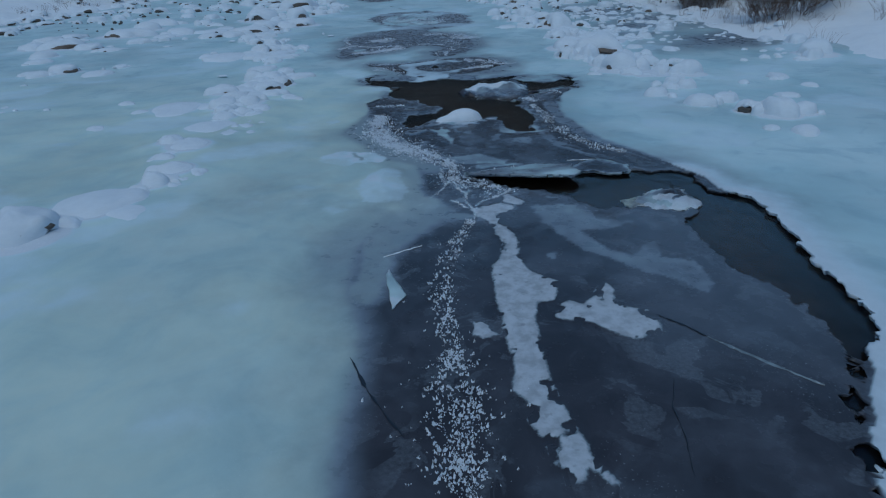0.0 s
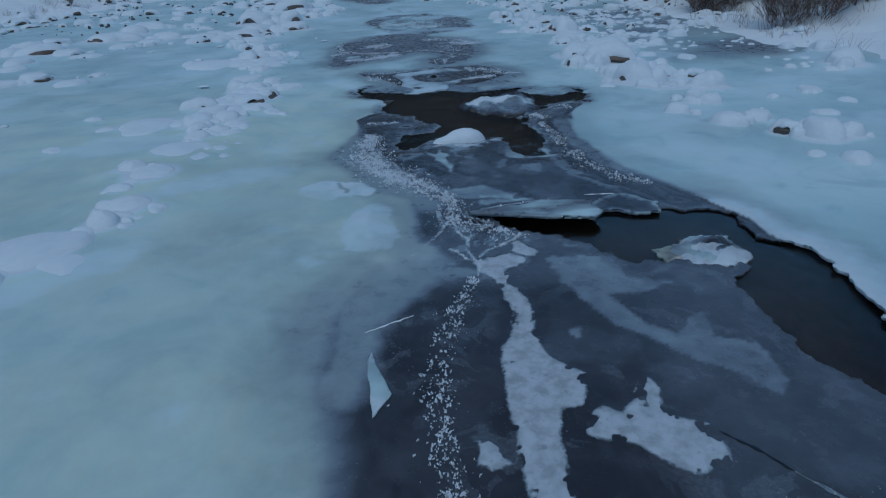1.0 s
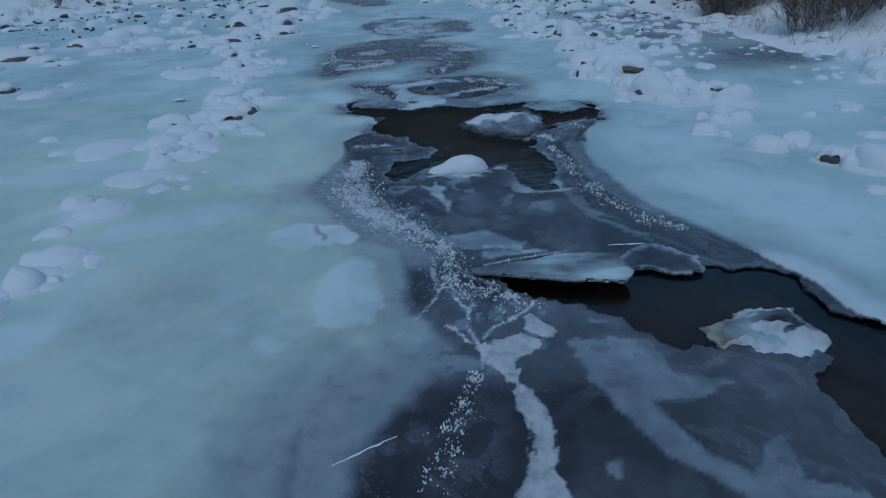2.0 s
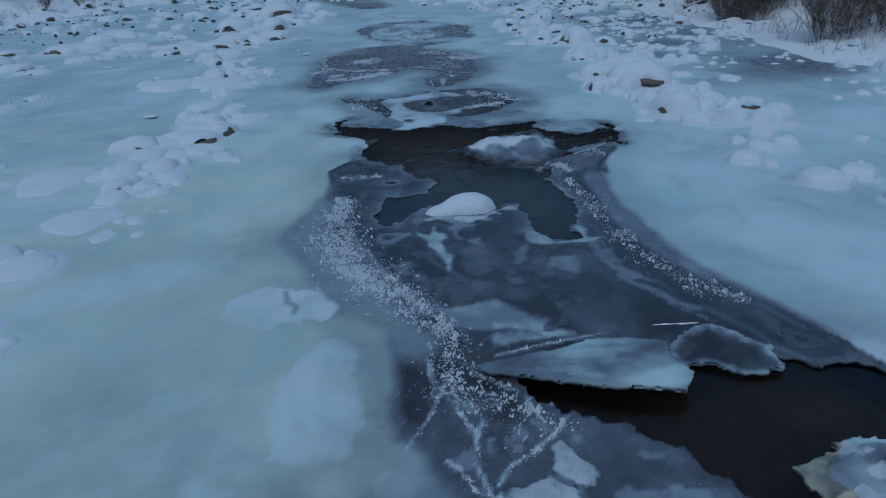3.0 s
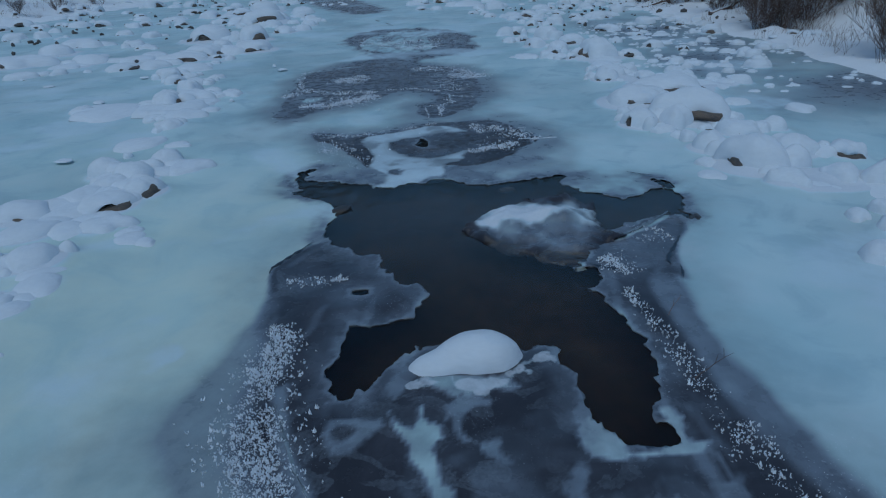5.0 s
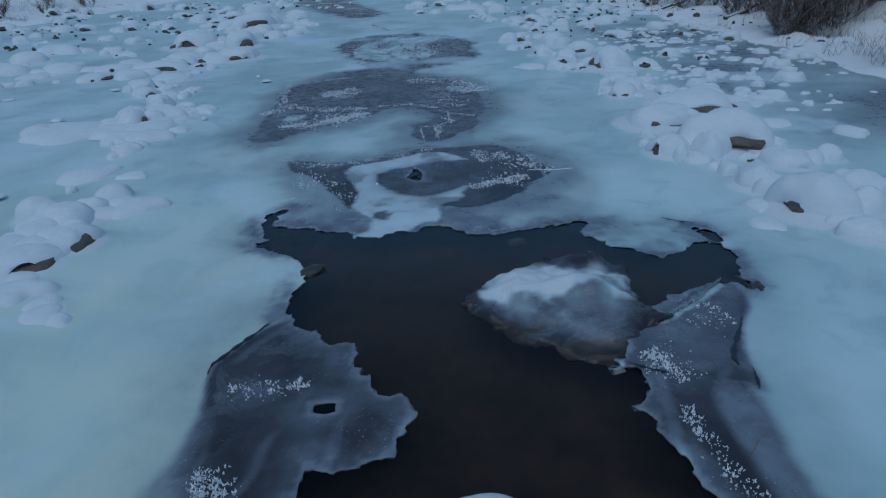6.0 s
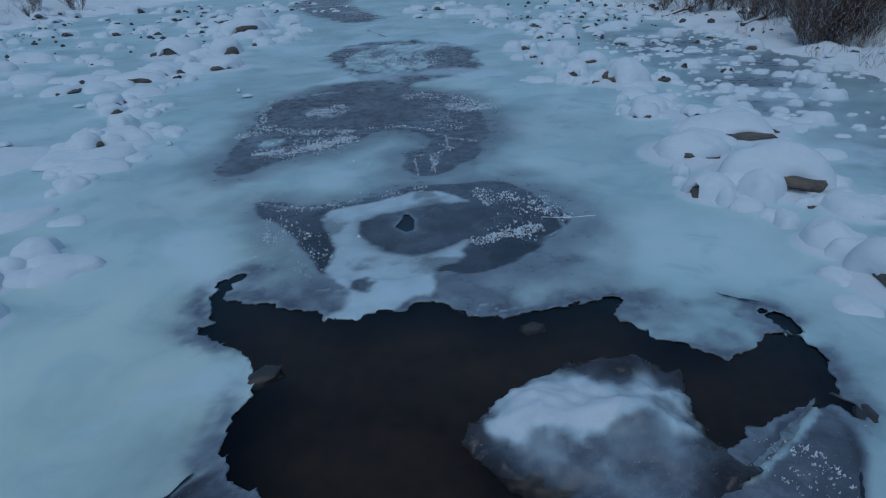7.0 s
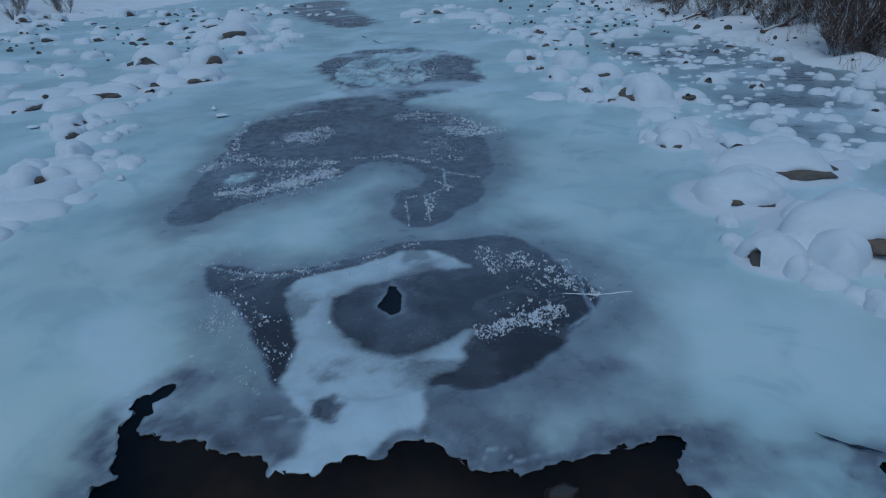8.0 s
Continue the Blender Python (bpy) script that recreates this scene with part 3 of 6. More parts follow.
# farther stones, partly bare and wholly capped
FAR_BARE_A = [(-11.45, 19.19, 1.46, 0.32), (-6.73, 27.45, 0.43, 0.15), (-18.09, 30.44, 0.57, 0.19), (-6.56, 31.13, 1.84, 0.63), (-5.58, 33.34, 0.87, 0.29), (-17.21, 33.41, 0.69, 0.23), (-10.22, 35.3, 1.14, 0.37), (-8.94, 36.05, 1.15, 0.39), (-0.36, 38.13, 1.1, 0.37), (-12.93, 40.01, 0.58, 0.2), (-24.67, 44.43, 0.98, 0.33), (-17.61, 46.22, 1.35, 0.46), (-17.72, 47.03, 0.96, 0.33), (-10.18, 48.73, 0.9, 0.3), (-27.22, 52.11, 1.44, 0.49), (3.22, 28.37, 0.63, 0.22), (4.07, 28.76, 0.59, 0.2), (3.23, 29.13, 0.79, 0.27), (2.46, 29.96, 0.57, 0.19), (2.36, 31, 0.54, 0.18), (4.79, 31.17, 0.72, 0.18), (1.87, 31.71, 0.45, 0.15), (5.79, 32.33, 0.51, 0.17), (3.47, 35.72, 0.29, 0.1)]
FAR_CAPPED_A = [(-9.18, 14.08, 0.56, 0.14), (-11.04, 17.33, 0.9, 0.17), (-12.61, 20.38, 0.92, 0.27), (-9.27, 23.01, 0.6, 0.08), (-10.9, 23.8, 1.18, 0.33), (-9.19, 25.15, 0.66, 0.22), (-9.74, 27.72, 0.74, 0.24), (-11.2, 28.85, 0.67, 0.21), (-5.92, 29.54, 0.88, 0.3), (-4.58, 30.93, 0.73, 0.23), (-4.88, 31.9, 0.69, 0.23), (-11.63, 34.63, 0.98, 0.21), (-8.17, 37.26, 1.68, 0.57), (6.09, 27.68, 0.84, 0.29), (3.66, 28.42, 0.32, 0.11), (6.63, 28.71, 0.81, 0.16), (1.19, 35.95, 0.8, 0.27), (1.91, 35.95, 1.58, 0.27)]
FACED = FACED_A + FACED_B + FACED_C + FACED_D + FACED_E
PILLOWS = PILLOWS_A + PILLOWS_B + PILLOWS_C + PILLOWS_D + PILLOWS_E + PILLOWS_F
FAR_BARE = FAR_BARE_A
FAR_CAPPED = FAR_CAPPED_A
STONES = [s[:4] for s in FACED + PILLOWS + FAR_BARE + FAR_CAPPED]


# ---------------------------------------------------------------- numeric helpers
def lattice(ix, iy, seed):
    h = (ix * 374761393 + iy * 668265263 + seed * 2147483647) & 0xFFFFFFFF
    h = ((h ^ (h >> 13)) * 1274126177) & 0xFFFFFFFF
    return ((h ^ (h >> 16)) & 0xFFFF) / 65535.0


def vnoise(x, y, seed):
    ix, iy = np.floor(x).astype(np.int64), np.floor(y).astype(np.int64)
    fx, fy = x - ix, y - iy
    fx, fy = fx * fx * (3 - 2 * fx), fy * fy * (3 - 2 * fy)
    a, b = lattice(ix, iy, seed), lattice(ix + 1, iy, seed)
    c, d = lattice(ix, iy + 1, seed), lattice(ix + 1, iy + 1, seed)
    return (a + (b - a) * fx) * (1 - fy) + (c + (d - c) * fx) * fy


def fbm(x, y, scale, octaves=4, seed=1):
    """Noise about zero, within about one."""
    x, y = np.asarray(x, float) * scale, np.asarray(y, float) * scale
    total, amp = 0.0, 1.0
    for k in range(octaves):
        total = total + amp * (vnoise(x, y, seed + 7 * k) - 0.5)
        x, y, amp = x * 2.03 + 5.2, y * 2.03 + 1.7, amp * 0.5
    return total


def smooth(lo, hi, v):
    t = np.clip((v - lo) / (hi - lo), 0, 1)
    return t * t * (3 - 2 * t)


def rounded(poly, times=2):
    for _ in range(times):
        out = []
        for i in range(len(poly)):
            (ax, ay), (bx, by) = poly[i], poly[(i + 1) % len(poly)]
            out += [(ax * 0.75 + bx * 0.25, ay * 0.75 + by * 0.25), (ax * 0.25 + bx * 0.75, ay * 0.25 + by * 0.75)]
        poly = out
    return poly


def inside(poly, x, y, reach=1.2):
    """Signed distance to a closed outline, negative inside, cut off at reach."""
    p = np.array(poly, float)
    out = np.full(x.shape, reach)
    near = (x > p[:, 0].min() - reach) & (x < p[:, 0].max() + reach) & (y > p[:, 1].min() - reach) & (y < p[:, 1].max() + reach)
    px, py = x[near], y[near]
    best, within = np.full(px.shape, 1e9), np.zeros(px.shape, bool)
    for i in range(len(p)):
        (ax, ay), (bx, by) = p[i], p[(i + 1) % len(p)]
        ex, ey = bx - ax, by - ay
        t = np.clip(((px - ax) * ex + (py - ay) * ey) / (ex * ex + ey * ey + 1e-12), 0, 1)
        best = np.minimum(best, (px - ax - t * ex) ** 2 + (py - ay - t * ey) ** 2)
        if ay != by:
            within ^= ((ay > py) != (by > py)) & (px < ax + (py - ay) * ex / ey)
    out[near] = np.clip(np.where(within, -1, 1) * np.sqrt(best), -reach, reach)
    return out


def from_line(line, x, y, reach=1.0):
    """Distance to an open line, cut off at reach."""
    best = np.full(x.shape, reach)
    for (ax, ay), (bx, by) in zip(line, line[1:]):
        near = (x > min(ax, bx) - reach) & (x < max(ax, bx) + reach) & (y > min(ay, by) - reach) & (y < max(ay, by) + reach)
        px, py, ex, ey = x[near], y[near], bx - ax, by - ay
        t = np.clip(((px - ax) * ex + (py - ay) * ey) / (ex * ex + ey * ey), 0, 1)
        best[near] = np.minimum(best[near], np.hypot(px - ax - t * ex, py - ay - t * ey))
    return best


def along(line, u):
    """Point of a polyline at u from 0 to 1, and its direction."""
    p = np.array(line, float)
    seg = np.hypot(*np.diff(p, axis=0).T)
    run = np.concatenate([[0], np.cumsum(seg)])
    x, y = np.interp(u * run[-1], run, p[:, 0]), np.interp(u * run[-1], run, p[:, 1])
    return x, y


# ---------------------------------------------------------------- mesh helpers
def mesh_from(name, verts, faces, material, smooth_faces=True):
    me = bpy.data.meshes.new(name)
    me.from_pydata(verts if isinstance(verts, list) else verts.tolist(), [], faces if isinstance(faces, list) else faces.tolist())
    me.materials.append(material)
    if smooth_faces:
        me.polygons.foreach_set("use_smooth", np.ones(len(me.polygons), bool))
    me.update()
    return me


def part(name, me, parent, label=""):
    ob = new(name, me)
    ob.parent = parent
    return tagged(ob, label)


def grid_mesh(name, xs, ys, z, material, keep=None):
    """A sheet over a grid of lines, with height z; keep: mask of the cells."""
    nx, ny = len(xs), len(ys)
    gx, gy = np.meshgrid(xs, ys)
    idx = np.arange(nx * ny).reshape(ny, nx)
    quads = np.stack([idx[:-1, :-1], idx[:-1, 1:], idx[1:, 1:], idx[1:, :-1]], -1).reshape(-1, 4)
    if keep is not None:
        quads = quads[keep.reshape(-1)]
    verts = np.stack([gx.ravel(), gy.ravel(), z.ravel()], -1)
    return raw_mesh(name, verts, quads, material)


def raw_mesh(name, verts, quads, material):
    me = bpy.data.meshes.new(name)
    me.vertices.add(len(verts))
    me.vertices.foreach_set("co", np.asarray(verts, np.float32).ravel())
    me.loops.add(quads.size)
    me.loops.foreach_set("vertex_index", quads.astype(np.int32).ravel())
    me.polygons.add(len(quads))
    me.polygons.foreach_set("loop_start", np.arange(0, quads.size, quads.shape[1], dtype=np.int32))
    me.polygons.foreach_set("use_smooth", np.ones(len(quads), bool))
    me.materials.append(material)
    me.update(calc_edges=True)
    return me


def steps(start, stop, first, growth, most):
    """Grid lines from start towards stop, growing coarser."""
    out, at, d = [], start, first
    sign = 1 if stop > start else -1
    while sign * (stop - at) > 0:
        at, d = at + sign * d, min(d * growth, most)
        out.append(at)
    return out


# ---------------------------------------------------------------- materials
class Nodes:
    """Short-hand for a procedural material."""

    def __init__(self, name):
        self.mat = bpy.data.materials.new(name)
        self.mat.use_nodes = True
        self.tree = self.mat.node_tree
        self.bsdf = self.tree.nodes["Principled BSDF"]
        self.place = self.tree.nodes.new("ShaderNodeTexCoord").outputs["Object"]

    def put(self, socket, value):
        if isinstance(value, bpy.types.NodeSocket):
            self.tree.links.new(value, socket)
        elif isinstance(value, tuple) and len(value) == 3 and socket.type == "RGBA":
            socket.default_value = (*value, 1)
        else:
            socket.default_value = value

    def set(self, **kw):
        names = dict(color="Base Color", rough="Roughness", metal="Metallic", normal="Normal", ior="IOR", trans="Transmission Weight",
                     spec="Specular IOR Level", coat="Coat Weight", coat_rough="Coat Roughness", sss="Subsurface Weight", alpha="Alpha")
        for k, v in kw.items():
            self.put(self.bsdf.inputs[names[k]], v)
        return self

    def noise(self, scale, detail=4.0, rough=0.55, stretch=None, distort=0.0):
        n = self.tree.nodes.new("ShaderNodeTexNoise")
        src = self.place
        if stretch:
            m = self.tree.nodes.new("ShaderNodeMapping")
            m.inputs["Scale"].default_value = stretch
            self.put(m.inputs["Vector"], src)
            src = m.outputs[0]
        self.put(n.inputs["Vector"], src)
        n.inputs["Scale"].default_value, n.inputs["Detail"].default_value = scale, detail
        n.inputs["Roughness"].default_value, n.inputs["Distortion"].default_value = rough, distort
        return n.outputs[0]

    def edges(self, scale, warp=0.15):
        v = self.tree.nodes.new("ShaderNodeTexVoronoi")
        v.feature = "DISTANCE_TO_EDGE"
        n = self.tree.nodes.new("ShaderNodeTexNoise")
        n.inputs["Scale"].default_value = 2.5
        self.put(n.inputs["Vector"], self.place)
        add = self.tree.nodes.new("ShaderNodeVectorMath")
        add.operation = "MULTIPLY_ADD"
        self.put(add.inputs[0], n.outputs[1])
        add.inputs[1].default_value = (warp, warp, 0)
        self.put(add.inputs[2], self.place)
        self.put(v.inputs["Vector"], add.outputs[0])
        v.inputs["Scale"].default_value = scale
        return v.outputs[0]

    def attr(self, name):
        a = self.tree.nodes.new("ShaderNodeAttribute")
        a.attribute_name = name
        return a.outputs["Fac"]

    def random(self):
        return self.tree.nodes.new("ShaderNodeObjectInfo").outputs["Random"]

    def op(self, kind, a, b=0.0, c=0.0):
        m = self.tree.nodes.new("ShaderNodeMath")
        m.operation = kind
        for s, v in zip(m.inputs, (a, b, c)):
            self.put(s, v)
        return m.outputs[0]

    def ramp(self, v, lo, hi, a=0.0, b=1.0):
        m = self.tree.nodes.new("ShaderNodeMapRange")
        m.interpolation_type = "SMOOTHSTEP"
        for s, val in zip(m.inputs, (v, lo, hi, a, b)):
            self.put(s, val)
        return m.outputs[0]

    def mix(self, f, a, b):
        m = self.tree.nodes.new("ShaderNodeMix")
        m.data_type = "RGBA"
        self.put(m.inputs["Factor"], f)
        self.put(m.inputs[6], a)
        self.put(m.inputs[7], b)
        return m.outputs[2]

    def bump(self, height, strength=0.4, distance=0.01, normal=None):
        m = self.tree.nodes.new("ShaderNodeBump")
        m.inputs["Strength"].default_value, m.inputs["Distance"].default_value = strength, distance
        self.put(m.inputs["Height"], height)
        if normal:
            self.put(m.inputs["Normal"], normal)
        return m.outputs[0]


def ice_material():
    n = Nodes("river_ice")
    broad, mid, fine = n.noise(0.7, 3), n.noise(6, 5, 0.6), n.noise(38, 4, 0.65)
    cloud = n.noise(1.5, 5, 0.6, distort=0.7)
    milk, snow, warm = n.attr("milk"), n.attr("snow"), n.attr("warm")
    # dark clear ice with thin pale films and bubbles in it
    clear = n.mix(n.ramp(n.noise(2.2, 6, 0.62, distort=0.6), 0.38, 0.75), (0.032, 0.031, 0.037), (0.060, 0.059, 0.070))
    veil = n.op("MULTIPLY", n.ramp(n.noise(2.6, 5, 0.55, distort=1.4), 0.53, 0.56), n.ramp(n.noise(0.9, 2), 0.40, 0.54))
    clear = n.mix(n.op("MULTIPLY", veil, n.ramp(fine, 0.3, 0.7, 0.04, 0.14)), clear, (0.42, 0.48, 0.54))
    # milky ice, bluish where it is wet and yellowish where it has flowed over
    cool = n.mix(n.ramp(broad, 0.3, 0.7), (0.46, 0.625, 0.65), (0.59, 0.72, 0.73))
    cool = n.mix(n.op("MULTIPLY", n.ramp(cloud, 0.50, 0.66), 0.55), cool, (0.35, 0.50, 0.55))
    cool = n.mix(n.op("MULTIPLY", n.ramp(cloud, 0.46, 0.30), 0.5), cool, (0.60, 0.70, 0.73))
    old = n.mix(n.ramp(cloud, 0.34, 0.68), (0.66, 0.755, 0.645), (0.55, 0.69, 0.635))
    milky = n.mix(warm, cool, old)
    edge = n.op("MULTIPLY", milk, n.op("SUBTRACT", 1.0, milk))
    amount = n.op("MULTIPLY_ADD", edge, n.op("MULTIPLY_ADD", mid, 1.6, -0.8), milk)
    milky = n.mix(n.ramp(milk, 0.25, 0.8), (0.40, 0.48, 0.58), milky)
    base = n.mix(amount, clear, milky)
    flecks = n.op("MULTIPLY", n.ramp(n.noise(70, 3, 0.6), 0.64, 0.70), n.ramp(n.noise(1.7, 4, 0.6), 0.52, 0.66))
    base = n.mix(n.op("MULTIPLY", flecks, 0.5), base, (0.7, 0.75, 0.8))
    ragged = n.op("MULTIPLY_ADD", fine, 0.035, n.op("MULTIPLY_ADD", mid, 0.045, snow))
    cover = n.op("MULTIPLY", n.ramp(ragged, 0.026, 0.052, 1.0, 0.0), n.ramp(n.noise(11, 4, 0.6), 0.30, 0.64, 0.48, 0.76))
    cover = n.op("MULTIPLY", cover, n.ramp(n.noise(17, 3, 0.55), 0.58, 0.72, 1.0, 0.7))
    film = n.op("MULTIPLY_ADD", mid, 0.5, n.op("ADD", n.attr("film"), -0.25))
    cover = n.op("MAXIMUM", cover, n.ramp(film, 0.05, 0.95))
    crust = n.attr("crust")
    cover = n.op("MAXIMUM", cover, n.op("MULTIPLY", n.ramp(n.op("MULTIPLY_ADD", fine, 0.3, n.op("ADD", crust, -0.15)), 0.10, 0.95), n.ramp(mid, 0.25, 0.75, 0.70, 0.88)))
    white = n.mix(fine, (0.58, 0.63, 0.68), (0.71, 0.74, 0.78))
    base = n.mix(cover, base, n.mix(n.ramp(n.op("MAXIMUM", n.attr("film"), n.ramp(ragged, 0.026, 0.052, 1.0, 0.0)), 0.62, 0.85), (0.60, 0.72, 0.78), white))
    n.set(color=base, rough=n.op("MULTIPLY_ADD", cover, 0.45, n.op("MULTIPLY_ADD", milk, 0.22, n.ramp(mid, 0.3, 0.7, 0.14, 0.30))), ior=1.31)
    n.set(normal=n.bump(n.op("MULTIPLY_ADD", cover, 0.8, n.op("MULTIPLY_ADD", fine, 0.25, mid)), 0.25, 0.012))
    return n.mat


def ground_material():
    n = Nodes("snowy_ground")
    grain, lump = n.noise(120, 3, 0.7), n.noise(5, 4)
    split = n.tree.nodes.new("ShaderNodeSeparateXYZ")
    n.put(split.inputs[0], n.place)
    # dark cover of the added out-of-view slopes, to darken what the river reflects
    unseen_woods = n.op("MULTIPLY", n.ramp(n.op("MULTIPLY_ADD", n.noise(0.25, 3), 3.0, split.outputs[2]), 5.5, 9.0), n.ramp(n.noise(0.5, 5, 0.65), 0.30, 0.46))
    snow = n.mix(lump, (0.74, 0.77, 0.80), (0.84, 0.86, 0.88))
    n.set(color=n.mix(unseen_woods, snow, (0.035, 0.035, 0.032)), rough=0.8, spec=0.2, normal=n.bump(n.op("MULTIPLY_ADD", lump, 2.0, grain), 0.3, 0.01))
    return n.mat


def snow_material():
    n = Nodes("snow")
    grain, lump = n.noise(160, 3, 0.7), n.noise(9, 4)
    n.set(color=n.mix(lump, (0.645, 0.695, 0.74), (0.77, 0.81, 0.845)), rough=0.75, spec=0.25,
          normal=n.bump(n.op("MULTIPLY_ADD", lump, 2.0, grain), 0.25, 0.008))
    return n.mat


def rock_material():
    n = Nodes("river_rock")
    a, b = n.noise(7, 6, 0.65), n.noise(60, 4, 0.7)
    hue = n.mix(n.random(), (0.09, 0.08, 0.07), (0.19, 0.135, 0.095))
    c = n.mix(n.ramp(a, 0.35, 0.7), hue, (0.06, 0.06, 0.063))
    n.set(color=n.mix(n.ramp(b, 0.5, 0.75), c, (0.26, 0.23, 0.19)), rough=0.8, normal=n.bump(n.op("ADD", a, b), 0.6, 0.01))
    return n.mat


def slab_material(name, milk_lo, milk_hi):
    n = Nodes(name)
    a, b, c = n.noise(5, 5, 0.6, distort=0.8), n.noise(40, 4, 0.65), n.edges(3.2, 0.3)
    base = n.mix(n.ramp(a, 0.33, 0.68, milk_lo, milk_hi), (0.035, 0.042, 0.055), (0.50, 0.62, 0.68))
    base = n.mix(n.ramp(c, 0.0, 0.012, 0.35, 0.0), base, (0.65, 0.72, 0.76))
    n.set(color=base, rough=n.ramp(b, 0.3, 0.7, 0.18, 0.4), ior=1.31, normal=n.bump(n.op("ADD", a, b), 0.3, 0.01))
    return n.mat


def frost_material():
    n = Nodes("frost")
    n.set(color=n.mix(n.noise(50), (0.68, 0.73, 0.78), (0.85, 0.87, 0.9)), rough=0.6, spec=0.3)
    return n.mat


def water_material():
    n = Nodes("river_water")
    ripple = n.noise(7, 4, 0.55, stretch=(1.0, 0.45, 1.0), distort=0.4)
    n.set(color=(0.55, 0.5, 0.45), rough=0.03, ior=1.25, trans=1.0, normal=n.bump(n.op("MULTIPLY_ADD", n.noise(24, 3, 0.5, stretch=(1.0, 0.35, 1.0)), 0.35, ripple), 0.32, 0.03))
    return n.mat


def bed_material():
    n = Nodes("river_bed")
    n.set(color=n.mix(n.ramp(n.noise(9, 5), 0.35, 0.65), (0.008, 0.006, 0.005), (0.019, 0.013, 0.010)), rough=0.8)
    return n.mat


def bark_material():
    n = Nodes("twig_bark")
    n.set(color=n.mix(n.random(), (0.11, 0.07, 0.057), (0.21, 0.14, 0.112)), rough=0.85)
    return n.mat


wet_nodes = Nodes("wet_rock")
wet_nodes.set(color=wet_nodes.mix(wet_nodes.noise(14, 5), (0.022, 0.020, 0.019), (0.07, 0.06, 0.052)), rough=0.35, normal=wet_nodes.bump(wet_nodes.noise(30, 4), 0.4, 0.01))
WET_ROCK = wet_nodes.mat
ICE, SNOW, ROCK, FROST = ice_material(), snow_material(), rock_material(), frost_material()
SLAB_ICE, DARK_SLAB = slab_material("milky_slab_ice", 0.35, 0.95), slab_material("clear_slab_ice", 0.02, 0.4)
WATER, BED, BARK = water_material(), bed_material(), bark_material()
RIDGE_ICE = slab_material("ridge_ice", 0.15, 0.45)
# dark of the cracks, and of the painted shadow lines far out
crack_shade_nodes = Nodes("crack_water_edge_shade")
crack_shade_nodes.set(color=crack_shade_nodes.mix(crack_shade_nodes.noise(20), (0.008, 0.009, 0.012), (0.02, 0.022, 0.028)), rough=0.3)
CRACK_SHADE_DARK = crack_shade_nodes.mat

# ---------------------------------------------------------------- ground, river bed, water
EAST_BANK = [(-20, 13.5), (0, 12.0), (9, 10.2), (13, 9.0), (16, 8.3), (20, 8.5), (23, 8.3), (26, 8.6), (30, 8.6), (37, 8.2), (60, 10)]
WEST_BANK = [(-20, -21), (20, -21), (28, -20), (34, -19.5), (45, -19.5), (60, -19)]


def bank_rise(x, y):
    e = x - np.interp(y, *np.array(EAST_BANK).T)
    w = np.interp(y, *np.array(WEST_BANK).T) - x
    out = np.maximum(e, w)
    rise = np.where(out > 0, 0.05 * out + 0.19 * np.clip(out - 1.6, 0, None), 0.10 * out)
    rise = np.clip(rise * np.where(out < -2, 1.6, 1.0), -1.3, 6)
    # slopes out of view, added to block low sky from the reflections
    far = np.maximum(np.maximum(out - 25, y - 75), -40 - y)
    rise = rise + np.clip(0.40 * far, 0, 200)
    return rise + smooth(-1.5, 1.0, out) * (0.05 + 0.22 * fbm(x, y, 1.1, 4, 31) + 0.16 * np.clip(fbm(x, y, 2.4, 3, 35), 0, 1))


fine_x = np.arange(-22, 18.01, 0.22).tolist()
gx_lines = sorted(steps(-22, -900, 0.3, 1.25, 90)) + fine_x + steps(18, 900, 0.3, 1.25, 90)
gy_lines = sorted(steps(-8, -900, 0.5, 1.3, 90)) + np.arange(-8, 64, 0.25).tolist() + steps(64, 900, 0.4, 1.25, 90)
gx, gy = np.meshgrid(gx_lines, gy_lines)
ground = new("ground", grid_mesh("ground", gx_lines, gy_lines, bank_rise(gx, gy), ground_material()))
tagged(ground, "snow-covered river banks with unseen wooded slopes added for reflections", "ground", kind="structure")

bx = np.array(sorted(steps(-3, -14, 0.1, 1.2, 1.0)) + np.arange(-3, 4, 0.06).tolist() + steps(4, 8, 0.1, 1.2, 1.0))
by = np.array(np.arange(0.5, 14.5, 0.08).tolist() + steps(14.5, 60, 0.1, 1.1, 1.0))
mx, my = np.meshgrid(bx, by)
tagged(new("river_bed", grid_mesh("river_bed", bx, by, -0.55 + 0.10 * fbm(mx, my, 2.5, 4, 5), BED)), "dark brown stony river bed under shallow water", "river bed", kind="structure")
water_me = grid_mesh("water", [-14, -3, 0, 3, 6], [-2, 2, 6, 10, 14, 60], np.full((6, 5), -0.020), WATER)
water = tagged(new("water", water_me), "dark still open water between ice sheets", "water", kind="structure")
water.visible_shadow = False

# ---------------------------------------------------------------- the ice sheet with its openings
ix = np.array(sorted(steps(-2.3, -24, 0.024, 1.035, 0.30)) + np.arange(-2.3, 3.4, 0.022).tolist() + steps(3.4, 16, 0.024, 1.035, 0.25))
iy = np.array(sorted(steps(1.2, -9, 0.03, 1.1, 0.5)) + np.arange(1.2, 14.4, 0.026).tolist() + steps(14.4, 64, 0.028, 1.022, 0.30))
X, Y = np.meshgrid(ix, iy)

